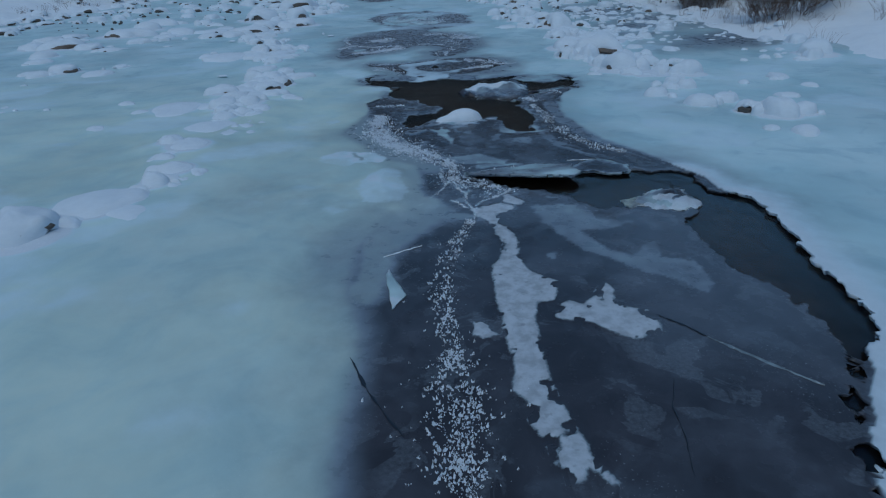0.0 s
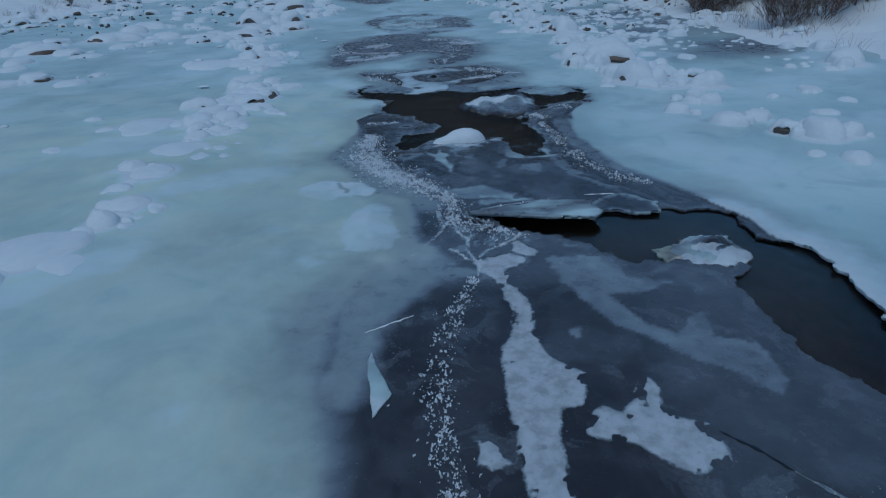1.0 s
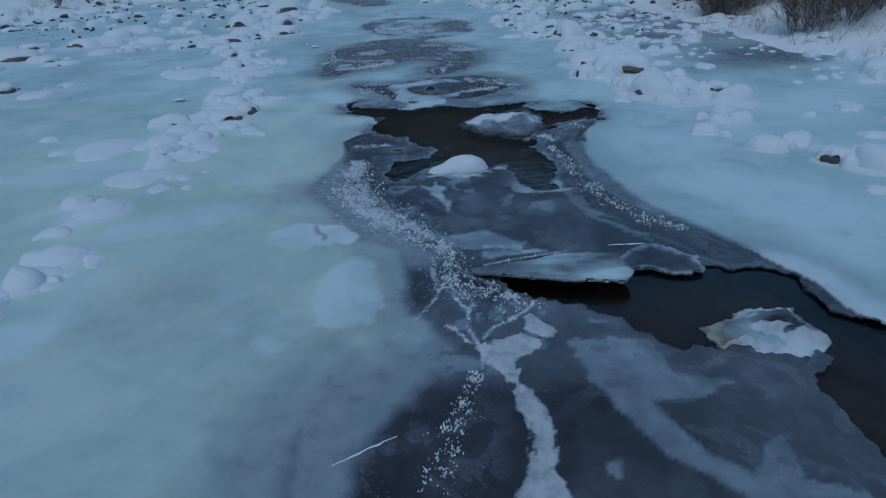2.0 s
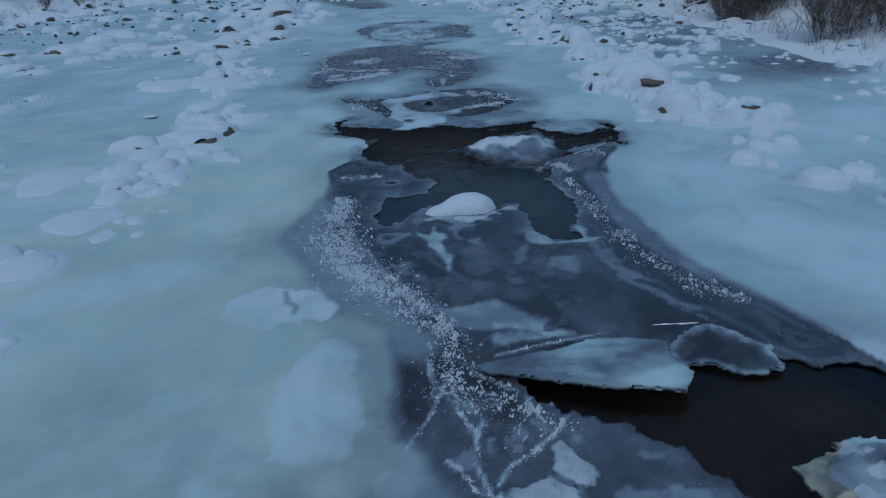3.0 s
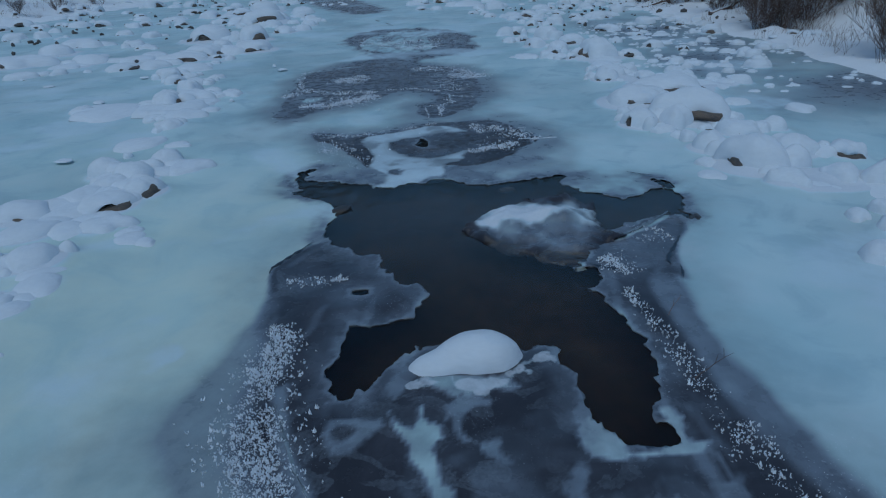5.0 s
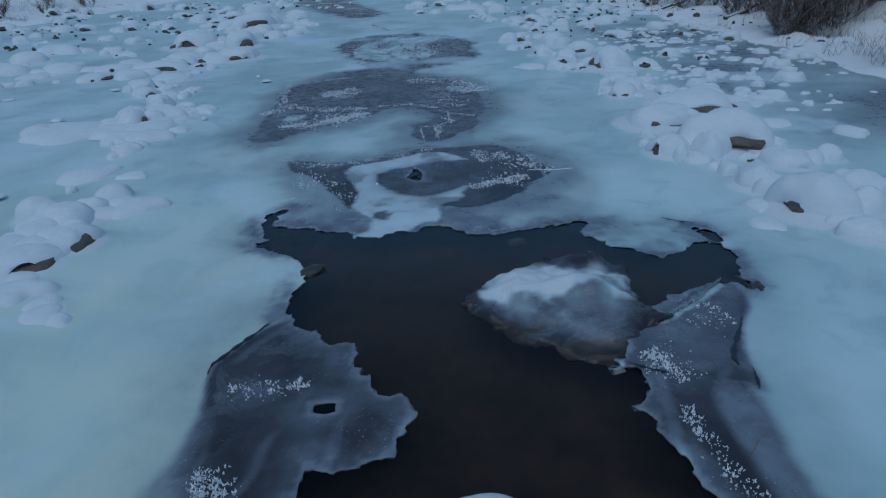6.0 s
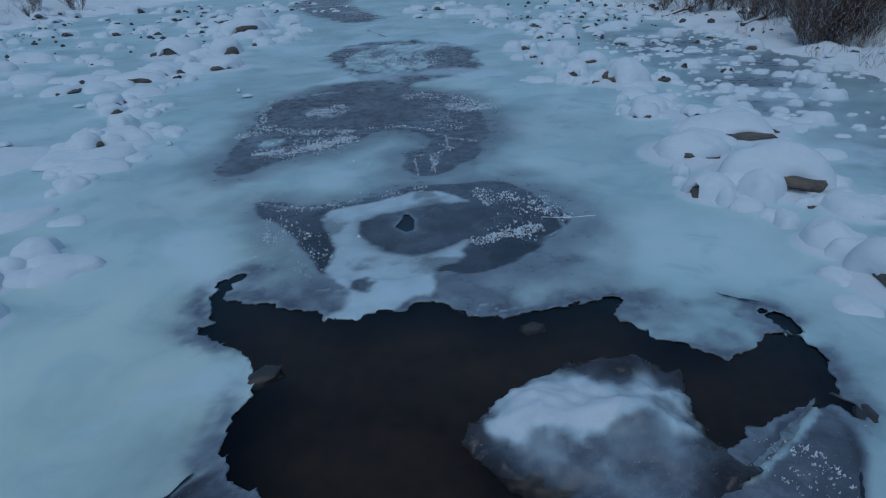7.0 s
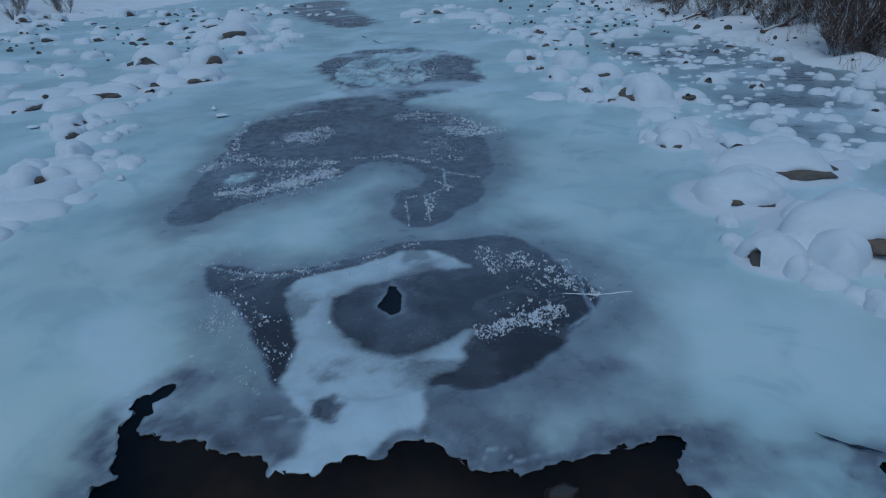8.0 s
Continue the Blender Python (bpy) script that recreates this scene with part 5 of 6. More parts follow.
def boulder(x, y, w, h, turn=None, spread=None, lift=None, z=0.0):
    """A stone whose face shows on one side of a thick cap of snow."""
    if turn is None:
        turn, spread, lift = (-30 if x > 0 else 38) + rng.uniform(-50, 50), rng.choice((0.3, 0.5, 0.7)), rng.choice((0.3, 0.45))
    k = rng.randrange(84)
    thing = new("boulder")
    thing.matrix_basis = pose(x, y, z - 0.02, 0, 0, turn)
    body = part("rock", ROCKS[k % 7], thing, "bare brown stone")
    body.location, body.scale, body.rotation_euler = (0, (-0.12 if w < 0.6 else -0.10) * w, -0.01), (0.80 * w, 0.72 * w, (0.60 + 0.25 * lift) * h), (0, 0, k)
    cap = part("snow_cap", cap_mesh(20 + k % 12, spread, lift), thing, "thick white snow cap")
    cap.scale = (w * 1.02, w * 0.92, h)
    return tagged(thing, "brown river stone under a thick cap of snow, frozen in ice", "boulder", "stones along the frozen river")


def snow_mound(x, y, w, h, z=0.0):
    ob = new("snow_mound", rng.choice(MOUNDS))
    ob.matrix_basis = Matrix.LocRotScale((x, y, z - 0.01), Euler((0, 0, rng.uniform(0, 6.28))), (w * rng.uniform(1.0, 1.08), w * rng.uniform(0.85, 0.98), h))
    return tagged(ob, "rounded white snow pillow over a stone on the ice", "snow mound", "snow pillows on the frozen river")


lumps = []


def companions(x, y, w, h):
    """Low drifts of snow leaning against a stone."""
    if abs(x) < 2 and y < 11:
        return
    for _ in range(rng.randrange(0, 3) if w > (0.4 if x > 0 else 0.3) else 0):
        a, s = rng.uniform(0, 6.28), w * rng.uniform(0.3, 0.65)
        lumps.append((x + 0.5 * w * math.cos(a), y + 0.5 * w * math.sin(a), 0.0, s, h * rng.uniform(0.3, 0.75)))


def open_face(stone, x, y):
    """True where x, y lies in front of the bare face of a stone."""
    if len(stone) < 5:
        return False
    a = radians(stone[4] - 90)
    dx, dy = x - stone[0], y - stone[1]
    return dx * math.cos(a) + dy * math.sin(a) > 0.45 * math.hypot(dx, dy)


def saddles(stones):
    """Snow that has bridged the gaps between neighbouring stones of the bars."""
    for a, b in itertools.combinations(stones, 2):
        gap, small = math.dist(a[:2], b[:2]), min(a[2], b[2])
        if min(a[3], b[3]) < 0.10 or gap > 0.62 * (a[2] + b[2]) or abs(a[0]) < 2:
            continue
        x, y = (a[0] * b[2] + b[0] * a[2]) / (a[2] + b[2]), (a[1] * b[2] + b[1] * a[2]) / (a[2] + b[2])
        if open_face(a, x, y) or open_face(b, x, y):
            continue
        lumps.append((x, y, 0.0, small * rng.uniform(0.75, 1.0), min(a[3], b[3]) * rng.uniform(0.6, 0.8)))


for stone in FACED + FAR_BARE:
    boulder(*stone)
    companions(*stone[:4])
for stone in PILLOWS + FAR_CAPPED:
    snow_mound(*stone)
    companions(*stone)
saddles(FACED + PILLOWS)


# ---------------------------------------------------------------- loose pieces of ice in the openings
def ice_piece(name, outline, height, milk_of, drift_of, thickness, label, step=0.02, ragged=0.03, film_of=None):
    """A thick plate of ice with a ragged outline; height, milk_of and drift_of give the fields at x, y, depth inside."""
    p = np.array(outline)
    lo, hi = p.min(0) - 0.08, p.max(0) + 0.08
    xs, ys = np.arange(lo[0], hi[0], step), np.arange(lo[1], hi[1], step)
    x, y = np.meshgrid(xs, ys)
    d = inside(outline, x, y) + ragged * fbm(x, y, 9, 3, 13) + 0.6 * ragged * fbm(x, y, 24, 2, 14)
    dy, dx = np.gradient(d, ys, xs)
    push = np.where(d > 0, np.clip(d, 0, 0.04), 0)
    z = height(x, y, d)
    ox, oy = p.mean(0)
    tops = np.stack([(x - push * dx - ox).ravel(), (y - push * dy - oy).ravel(), z.ravel()], -1)
    keep = ((d[:-1, :-1] < 0) | (d[1:, :-1] < 0) | (d[:-1, 1:] < 0) | (d[1:, 1:] < 0)).ravel()
    ids = np.arange(x.size).reshape(x.shape)
    q = np.stack([ids[:-1, :-1], ids[:-1, 1:], ids[1:, 1:], ids[1:, :-1]], -1).reshape(-1, 4)[keep]
    e = np.concatenate([q[:, [0, 1]], q[:, [1, 2]], q[:, [2, 3]], q[:, [3, 0]]])
    k = np.minimum(e[:, 0], e[:, 1]) * x.size + np.maximum(e[:, 0], e[:, 1])
    _, at, many = np.unique(k, return_index=True, return_counts=True)
    e = e[at[many == 1]]
    bottoms = tops - np.array([0, 0, thickness])
    bottoms[:, :2] -= 0.25 * thickness * np.stack([dx.ravel(), dy.ravel()], -1)
    m = x.size
    faces = np.concatenate([q, q[:, ::-1] + m, np.stack([e[:, 1], e[:, 0], e[:, 0] + m, e[:, 1] + m], -1)])
    live = np.unique(faces)
    short = np.zeros(2 * m, np.int64)
    short[live] = np.arange(len(live))
    me = raw_mesh(name, np.concatenate([tops, bottoms])[live], short[faces], ICE)
    mk, dr = milk_of(x, y, d).ravel(), drift_of(x, y, d).ravel()
    for key, field in (("milk", np.clip(mk, 0, 1)), ("snow", dr), ("warm", mk * 0), ("film", film_of(x, y, d).ravel() if film_of else mk * 0), ("crust", mk * 0)):
        a = me.attributes.new(key, "FLOAT", "POINT")
        a.data.foreach_set("value", np.concatenate([field, field])[live].astype(np.float32))
    ob = new(name, me)
    ob.location = (ox, oy, 0)
    return tagged(ob, label, "ice slab")


def no_snow(x, y, d):
    return np.full(x.shape, 0.5)


ice_piece("ice_slab", SLAB, lambda x, y, d: 0.085 - 0.065 * smooth(5.75, 6.4, y - 0.10 * (x - 0.9)) + 0.010 * fbm(x, y, 4, 3, 3),
          lambda x, y, d: 0.30 + 0.8 * fbm(x, y, 2.2, 4, 31) + 0.25 * smooth(0.25, 0.03, -d) + 0.2 * smooth(0.0, 0.3, fbm(x, y * 2.5, 4, 3, 8)), no_snow, 0.035,
          "broken pale milky ice slab tilted over open water", ragged=0.025)
ice_piece("ice_slab", SLAB_DARK, lambda x, y, d: 0.022 + 0.05 * (x - 1.8) * 0.3 + 0.008 * fbm(x, y, 4, 3, 3),
          lambda x, y, d: 0.08 + 0.5 * smooth(0.07, 0.0, -d) + 0.3 * fbm(x, y, 3, 3, 9), no_snow, 0.03,
          "broken dark clear ice slab with a frosted rim over water", ragged=0.06)
floe = [(2.1 + (x - 2.1) * 1.0, 5.15 + (y - 5.15) * 1.0) for x, y in FLOE]
ice_piece("ice_floe", floe, lambda x, y, d: -0.025 + 0.035 * smooth(0, 0.12, -d) + 0.035 * np.round(5 * fbm(x, 1.5 * y, 2.2, 2, 5)) / 2 + 0.006 * fbm(x, y, 9, 3, 3),
          lambda x, y, d: 0.30 + 0.5 * smooth(0.09, 0.0, -d) + 0.9 * fbm(x, y, 4, 4, 6), lambda x, y, d: 0.035 - 0.42 * fbm(x + 0.3, 1.4 * y, 2.6, 4, 15) - 0.05 * smooth(0.05, 0.2, -d), 0.04,
          "jumbled white ice floe with crusted snow lying in water", ragged=0.07)


def mound_white(x, y):
    return smooth(0.10, -0.10, inside(rounded(MOUND_TOP), x, y) + 0.34 * fbm(x, y, 2.3, 5, 25) - 0.02 + 0.05 * smooth(10.65, 10.3, y))


ice_piece("ice_mound", MOUND, lambda x, y, d: -0.022 + 0.07 * smooth(0.12, -0.30, inside(rounded(MOUND_TOP), x, y)) + 0.07 * fbm(x, y, 3.0, 5, 21) + 0.11 * np.abs(fbm(x + 0.4, 1.7 * y, 2.3, 4, 24)) + 0.03 * smooth(0.0, 0.06, -d) - 0.07 * smooth(10.35, 9.85, y + 0.15 * (x - 0.9)),
          lambda x, y, d: (0.04 + 0.24 * smooth(0.25, -0.05, inside(MOUND_TOP, x, y)) + 0.6 * fbm(x, y, 3.0, 5, 22)) * smooth(0.0, 0.30, -d), no_snow, 0.015,
          "dome of white ice and snow over a stone in open water", ragged=0.05, film_of=lambda x, y, d: np.clip(1.05 * mound_white(x, y) * (0.85 + 0.6 * fbm(x, y, 5, 4, 26)), 0, 1))
ice_piece("ice_shard", SHARD, lambda x, y, d: 0.012 + 0.0 * x, lambda x, y, d: 0.75 + 0.3 * fbm(x, y, 5, 3, 4), lambda x, y, d: 0.02 + 0.1 * fbm(x, y, 6, 3, 5), 0.02,
          "flat white pointed ice shard lying on dark ice", ragged=0.008)


snow_stone = new("snow_mound", mesh_from("snow_mound", *pillow(7, 0.3, None, 12, 40, lobes=[(0.07, 0.04, 0.38, 1.0), (-0.30, -0.10, 0.26, 0.34)]), SNOW))
snow_stone.matrix_basis = Matrix.LocRotScale((0.35, 8.55, -0.02), Euler((0, 0, 0.0)), (0.60, 0.44, 0.165))
tagged(snow_stone, "tall white snow dome on a stone beside open water", "snow mound", "snow pillows on the frozen river")


# ---------------------------------------------------------------- stones in the water
WET_ROCKS = [m.copy() for m in ROCKS[:3]]
for m in WET_ROCKS:
    m.materials[0] = WET_ROCK


def wet_stone(x, y, w, h, z, turn):
    ob = new("stone", WET_ROCKS[rng.randrange(3)])
    ob.matrix_basis = Matrix.LocRotScale((x, y, z), Euler((0, 0, turn)), (w, w * 0.62, h))
    return tagged(ob, "wet brown stone standing in dark open water", "stone", "stones in the open water")


wet_stone(0.91, 11.44, 0.21, 0.07, -0.08, 0.2)
wet_stone(-0.78, 11.03, 0.28, 0.09, -0.07, 0.6)
wet_stone(2.52, 10.50, 0.20, 0.09, -0.08, 1.2)


# ---------------------------------------------------------------- frost crystals on the dark ice
def frost_field(name, line, width, count, size, seed, label, clump=0.5):
    """Small spiky crystals strewn along a line."""
    r = np.random.RandomState(seed)
    u, side = r.rand(count * 3), np.where(r.rand(count * 3) < 0.75, r.uniform(-0.62, 0.62, count * 3), r.randn(count * 3) * 0.6)
    x, y = along(line, u)
    x2, y2 = along(line, np.clip(u + 0.02, 0, 1))
    x1, y1 = along(line, np.clip(u - 0.02, 0, 1))
    tx, ty = x2 - x1, y2 - y1
    tl = np.hypot(tx, ty) + 1e-9
    wide = width * (0.6 + 0.8 * (fbm(u * 9, u * 0, 1.0, 3, seed) + 0.5))
    wide = wide * (0.3 + 0.7 * np.sin(math.pi * u) ** 0.6)
    x, y = x - ty / tl * side * wide, y + tx / tl * side * wide
    pick = fbm(x, y, 6, 3, seed + 3) + 0.5 * r.rand(count * 3) > 0.25 * (1 - clump) + np.quantile(fbm(x, y, 6, 3, seed + 3), 0.45)
    x, y = x[pick][:count], y[pick][:count]
    on_ice = hole[np.clip(np.searchsorted(iy, y), 0, len(iy) - 1), np.clip(np.searchsorted(ix, x), 0, len(ix) - 1)] > 0.03
    x, y = x[on_ice], y[on_ice]
    cell = 1.5 * size
    _, apart = np.unique(np.floor(x / cell) * 4096 + np.floor(y / cell), return_index=True)
    x, y = x[apart], y[apart]
    n = len(x)
    s = size * np.exp(0.5 * r.randn(n)) * (0.75 + 0.8 * np.clip(fbm(x, y, 8, 2, seed + 9) + 0.3, 0, 1))
    s = np.clip(0.58 * s, 0.003, 0.013)
    verts, faces = [], []
    for k in range(3):
        a = r.rand(n) * 6.283
        lx, ly = x + s * 0.5 * r.randn(n), y + s * 0.5 * r.randn(n)
        base = np.stack([np.stack([lx + s * 0.75 * np.cos(a + q), ly + s * 0.75 * np.sin(a + q), np.full(n, -0.004)], -1) for q in (0, 2.1, 4.2)], 1)
        tip = np.stack([lx + s * 0.6 * r.randn(n), ly + s * 0.6 * r.randn(n), s * (1.0 + 1.0 * r.rand(n))], -1)[:, None]
        first = sum(len(v) for v in verts)
        verts.append(np.concatenate([base, tip], 1).reshape(-1, 3))
        o = first + 4 * np.arange(n)[:, None]
        faces += [o + np.array([[0, 1, 3]]), o + np.array([[1, 2, 3]]), o + np.array([[2, 0, 3]])]
    me = raw_mesh(name, np.concatenate(verts), np.concatenate(faces), FROST)
    me.polygons.foreach_set("use_smooth", np.zeros(len(me.polygons), bool))
    return tagged(new(name, me), label, "frost", kind="stuff")


CRYSTALS = "white frost crystals strewn over dark clear ice"
for line, width, count, size in ((FROST1, 0.12, 800, 0.0095), (FROST1[4:], 0.24, 800, 0.0115), (FROST2, 0.19, 12000, 0.009), (FROST2, 0.32, 500, 0.010), (FROST14, 0.40, 260, 0.009), (FROST9, 0.25, 300, 0.009), (FROST10, 0.34, 260, 0.009), (FROST4, 0.7, 380, 0.011), (FROST3, 0.12, 700, 0.0075), (FROST3[2:], 0.22, 600, 0.0075),
                                 (FROST4, 0.24, 1600, 0.013), (FROST19, 0.25, 260, 0.012), (FROST20, 0.20, 420, 0.011), (FROST21, 0.08, 200, 0.010), (FROST5, 0.40, 800, 0.014), (FROST6, 0.13, 1500, 0.010), (FROST7, 0.13, 220, 0.011), (FROST8, 0.05, 220, 0.010),
                                 (FROST9, 0.05, 300, 0.010), (FROST10, 0.18, 300, 0.008), (FROST11, 0.55, 1000, 0.012), (FROST12, 1.5, 1300, 0.018), (FROST13, 0.12, 160, 0.012),
                                 (FROST14, 0.12, 260, 0.009), (FROST15, 0.09, 700, 0.009), (FROST15, 0.45, 600, 0.007), (FROST16, 0.28, 130, 0.007), (FROST17, 0.09, 240, 0.010), (FROST17, 0.30, 120, 0.007), (FROST18, 0.10, 150, 0.009), (FROST22, 0.20, 260, 0.009), (FROST23, 0.35, 420, 0.012), (FROST24, 0.40, 420, 0.011), (FROST25, 0.5, 240, 0.009)):
    frost_field("frost_crystals", line, width, count, size, count + len(line), CRYSTALS)
for k, line in enumerate((SEAM2, SEAM3, SEAM4, SEAM5, SEAM6, SEAM7, SEAM9, SEAM10, RIDGE2, RIDGE3, RIDGE10, RIDGE4, RIDGE12, LINE1, LINE2, LINE3, LINE4, LINE5, LINE8, LINE9, LINE13)):
    frost_field("frost_crystals", line, 0.016, 120, 0.0058, 300 + k, CRYSTALS)


# ---------------------------------------------------------------- cracks, painted far edge shade and pressure ridges
def ribbon(line, width, rise, seed, sink=0.0):
    """A thin jagged ridge along a line, tapering at its ends."""
    r = random.Random(seed)
    n = max(8, int(sum(math.dist(a, b) for a, b in zip(line, line[1:])) / 0.035))
    verts, faces = [], []
    for i in range(n + 1):
        u = i / n
        x, y = along(line, u)
        x2, y2 = along(line, min(u + 0.01, 1))
        x1, y1 = along(line, max(u - 0.01, 0))
        l = math.hypot(x2 - x1, y2 - y1) + 1e-9
        nx, ny = -(y2 - y1) / l, (x2 - x1) / l
        off = 0.008 * float(fbm(u * 12, seed, 1.0, 3, seed))
        w = width * (0.1 + math.sin(math.pi * u) ** 0.5 * max(0.05, 0.75 + 1.5 * float(fbm(u * 14, seed, 1.0, 3, seed + 1))) * r.uniform(0.5, 1.2))
        x, y = x + nx * off, y + ny * off
        verts += [(x - nx * w, y - ny * w, sink), (x + nx * w * r.uniform(-0.3, 0.3), y, sink + rise * r.uniform(0.5, 1.2)), (x + nx * w, y + ny * w, sink)]
    for i in range(n):
        a = 3 * i
        faces += [(a, a + 1, a + 4, a + 3), (a + 1, a + 2, a + 5, a + 4)]
    return verts, faces


for k, (line, width) in enumerate(((RIDGE1, 0.013), (RIDGE5, 0.006), (RIDGE6, 0.022), (RIDGE7, 0.005), (RIDGE8, 0.007), (RIDGE11, 0.010), (RIDGE12, 0.010))):
    pale = RIDGE_ICE if k in (0, 2, 5, 6) else FROST
    tagged(new("ice_ridge", mesh_from("ice_ridge", *ribbon(line, width, 0.008, k + 3, 0.001), pale)), "thin pale frosted pressure ridge across river ice", "ice ridge", "ridges in the river ice")
# near lines are cracks; the last four are painted shadows of ice edges
for k, (line, width) in enumerate(((CRACK1, 0.010), (CRACK2, 0.004), (CRACK3, 0.008), (CRACK4, 0.022), (CRACK5, 0.020), (CRACK7, 0.016), (CRACK8, 0.012), (CRACK9, 0.008), (FAR_SHADE1, 0.10), (FAR_SHADE2, 0.15), (FAR_SHADE3, 0.05), (FAR_SHADE4, 0.10))):
    tagged(new("ice_crack_edge_shade", mesh_from("ice_crack_edge_shade", *ribbon(line, width, 0.002, k + 40, 0.012 if k in (6, 7) else 0.004), CRACK_SHADE_DARK)), "narrow dark crack in the river ice, painted edge shade far out", "ice crack", "cracks in the river ice")


# ---------------------------------------------------------------- smaller stones of the bars and banks
placed = [(x, y, w) for x, y, w, h in STONES]


def scatter(count, box, sizes, bare, seed, dense=0.0):
    r = random.Random(seed)
    x0, x1, y0, y1 = box
    made = tries = 0
    while made < count and tries < count * 12:
        tries += 1
        x, y = r.uniform(x0, x1), r.uniform(y0, y1)
        w = sizes[0] + (sizes[1] - sizes[0]) * r.random() ** 2
        if float(fbm(x, y, 0.55, 3, 12)) < dense or any((x - a) ** 2 + (y - b) ** 2 < (0.42 * (w + c)) ** 2 for a, b, c in placed):
            continue
        placed.append((x, y, w))
        z = max(0.0, float(bank_rise(np.array(x), np.array(y))))
        h = w * r.uniform(0.22, 0.45)
        if r.random() < bare:
            boulder(x, y, w, h, z=z)
        elif w < 0.24 or y > 27:
            lumps.append((x, y, z, w, h * 0.8))
        else:
            snow_mound(x, y, w, h * 0.8, z)
        made += 1


scatter(60, (4.6, 9.4, 14.5, 24), (0.12, 0.4), 0.06, 1, 0.0)
scatter(70, (3.2, 9.0, 24, 34), (0.25, 0.8), 0.35, 2, -0.05)
scatter(16, (5.2, 10, 9.0, 15), (0.15, 0.45), 0.10, 3, 0.08)
scatter(24, (-15, -8, 19, 34), (0.2, 0.8), 0.3, 4, 0.08)
scatter(60, (-16, -4.5, 30, 50), (0.3, 1.2), 0.45, 5, -0.05)
scatter(50, (-0.5, 9, 33, 50), (0.3, 1.1), 0.4, 6, -0.05)
scatter(60, (9.0, 13.5, 13, 42), (0.2, 0.8), 0.55, 8)
scatter(60, (-22, -15.5, 24, 52), (0.3, 1.0), 0.6, 9)


for x, y in ((r.uniform(4.4, 9.3), r.uniform(14, 26)) for r in [random.Random(21)] for _ in range(420)):
    if float(fbm(x, y, 0.7, 3, 12)) > -0.08:
        lumps.append((x, y, 0.0, rng.uniform(0.06, 0.2), rng.uniform(0.015, 0.05)))
for x, y in ((r.uniform(-9, -3.2), r.uniform(6, 24)) for r in [random.Random(22)] for _ in range(120)):
    if float(fbm(x, y, 0.7, 3, 12)) > 0.12:
        lumps.append((x, y, 0.03, rng.uniform(0.06, 0.25), rng.uniform(0.015, 0.05)))
heap_v, heap_f, first = [], [], 0
LOW = [pillow(s + 90, 0.3, None, 8, 24) for s in range(8)]
for x, y, z, w, h in lumps:
    v, f = rng.choice(LOW)
    a = rng.uniform(0, 6.28)
    heap_v += [(x + w * (p[0] * math.cos(a) - p[1] * math.sin(a)), y + 0.85 * w * (p[0] * math.sin(a) + p[1] * math.cos(a)), z + h * p[2]) for p in v]
    heap_f += [tuple(first + i for i in q) for q in f]
    first = len(heap_v)
tagged(new("snow_lumps", mesh_from("snow_lumps", heap_v, heap_f, SNOW)), "small white snow lumps strewn over the ice and banks", "snow lumps", kind="stuff")


def rubble(count, seed):
    """Small dark stones poking out of the snow on the far bars and banks."""
    r = random.Random(seed)
    ball = bmesh.new()
    bmesh.ops.create_icosphere(ball, subdivisions=1, radius=1)
    unit, tris = [v.co.copy() for v in ball.verts], [[v.index for v in f.verts] for f in ball.faces]
    ball.free()
    verts, faces = [], []

    def stone(x, y, s):
        turn, z = r.uniform(0, 6.28), max(0.0, float(bank_rise(np.array(x), np.array(y))))
        first = len(verts)
        for u in unit:
            k = s * (1 + 0.5 * noise.noise(u * 1.5 + Vector((x * 9, y * 9, 0))))
            a, c = u.x * k, u.y * k * 0.6
            verts.append((x + a * math.cos(turn) - c * math.sin(turn), y + a * math.sin(turn) + c * math.cos(turn), z + 0.3 * s + u.z * k * 0.7))
        faces.extend(tuple(first + i for i in t) for t in tris)

    feet = [(sx + r.uniform(-0.3, 0.3) * sw, sy - r.uniform(0.32, 0.42) * sw) for sx, sy, sw, sh in STONES if sy > 18 and sh > 0.09 and r.random() < 0.6]
    count += len(feet)
    while count > 0:
        if feet:
            x, y = feet.pop()
            count -= 1
            stone(x, y, 0.03 + 0.055 * r.random())
            continue
        x, y = r.uniform(-18, 11), r.uniform(24, 50)
        if -3.6 - 0.08 * y < x < 1.6 + 0.04 * y or float(fbm(x, y, 0.6, 3, 12)) < 0.03:
            continue
        count -= 1
        stone(x, y, 0.04 + 0.09 * r.random() ** 2)
    return verts, faces


tagged(new("rubble", mesh_from("rubble", *rubble(300, 31), ROCK, False)), "small dark stones poking out of snow", "rubble", kind="stuff")


# ---------------------------------------------------------------- bare shrubs, driftwood, twigs
def tube(verts, faces, a, b, ra, rb, sides=4):
    d = (b - a).normalized()
    u = d.orthogonal().normalized()
    v = d.cross(u)
    first = len(verts)
    for c, r in ((a, ra), (b, rb)):
        for i in range(sides):
            q = 2 * math.pi * i / sides
            verts.append(tuple(c + r * (u * math.cos(q) + v * math.sin(q))))
    for i in range(sides):
        j = (i + 1) % sides
        faces.append((first + i, first + j, first + sides + j, first + sides + i))


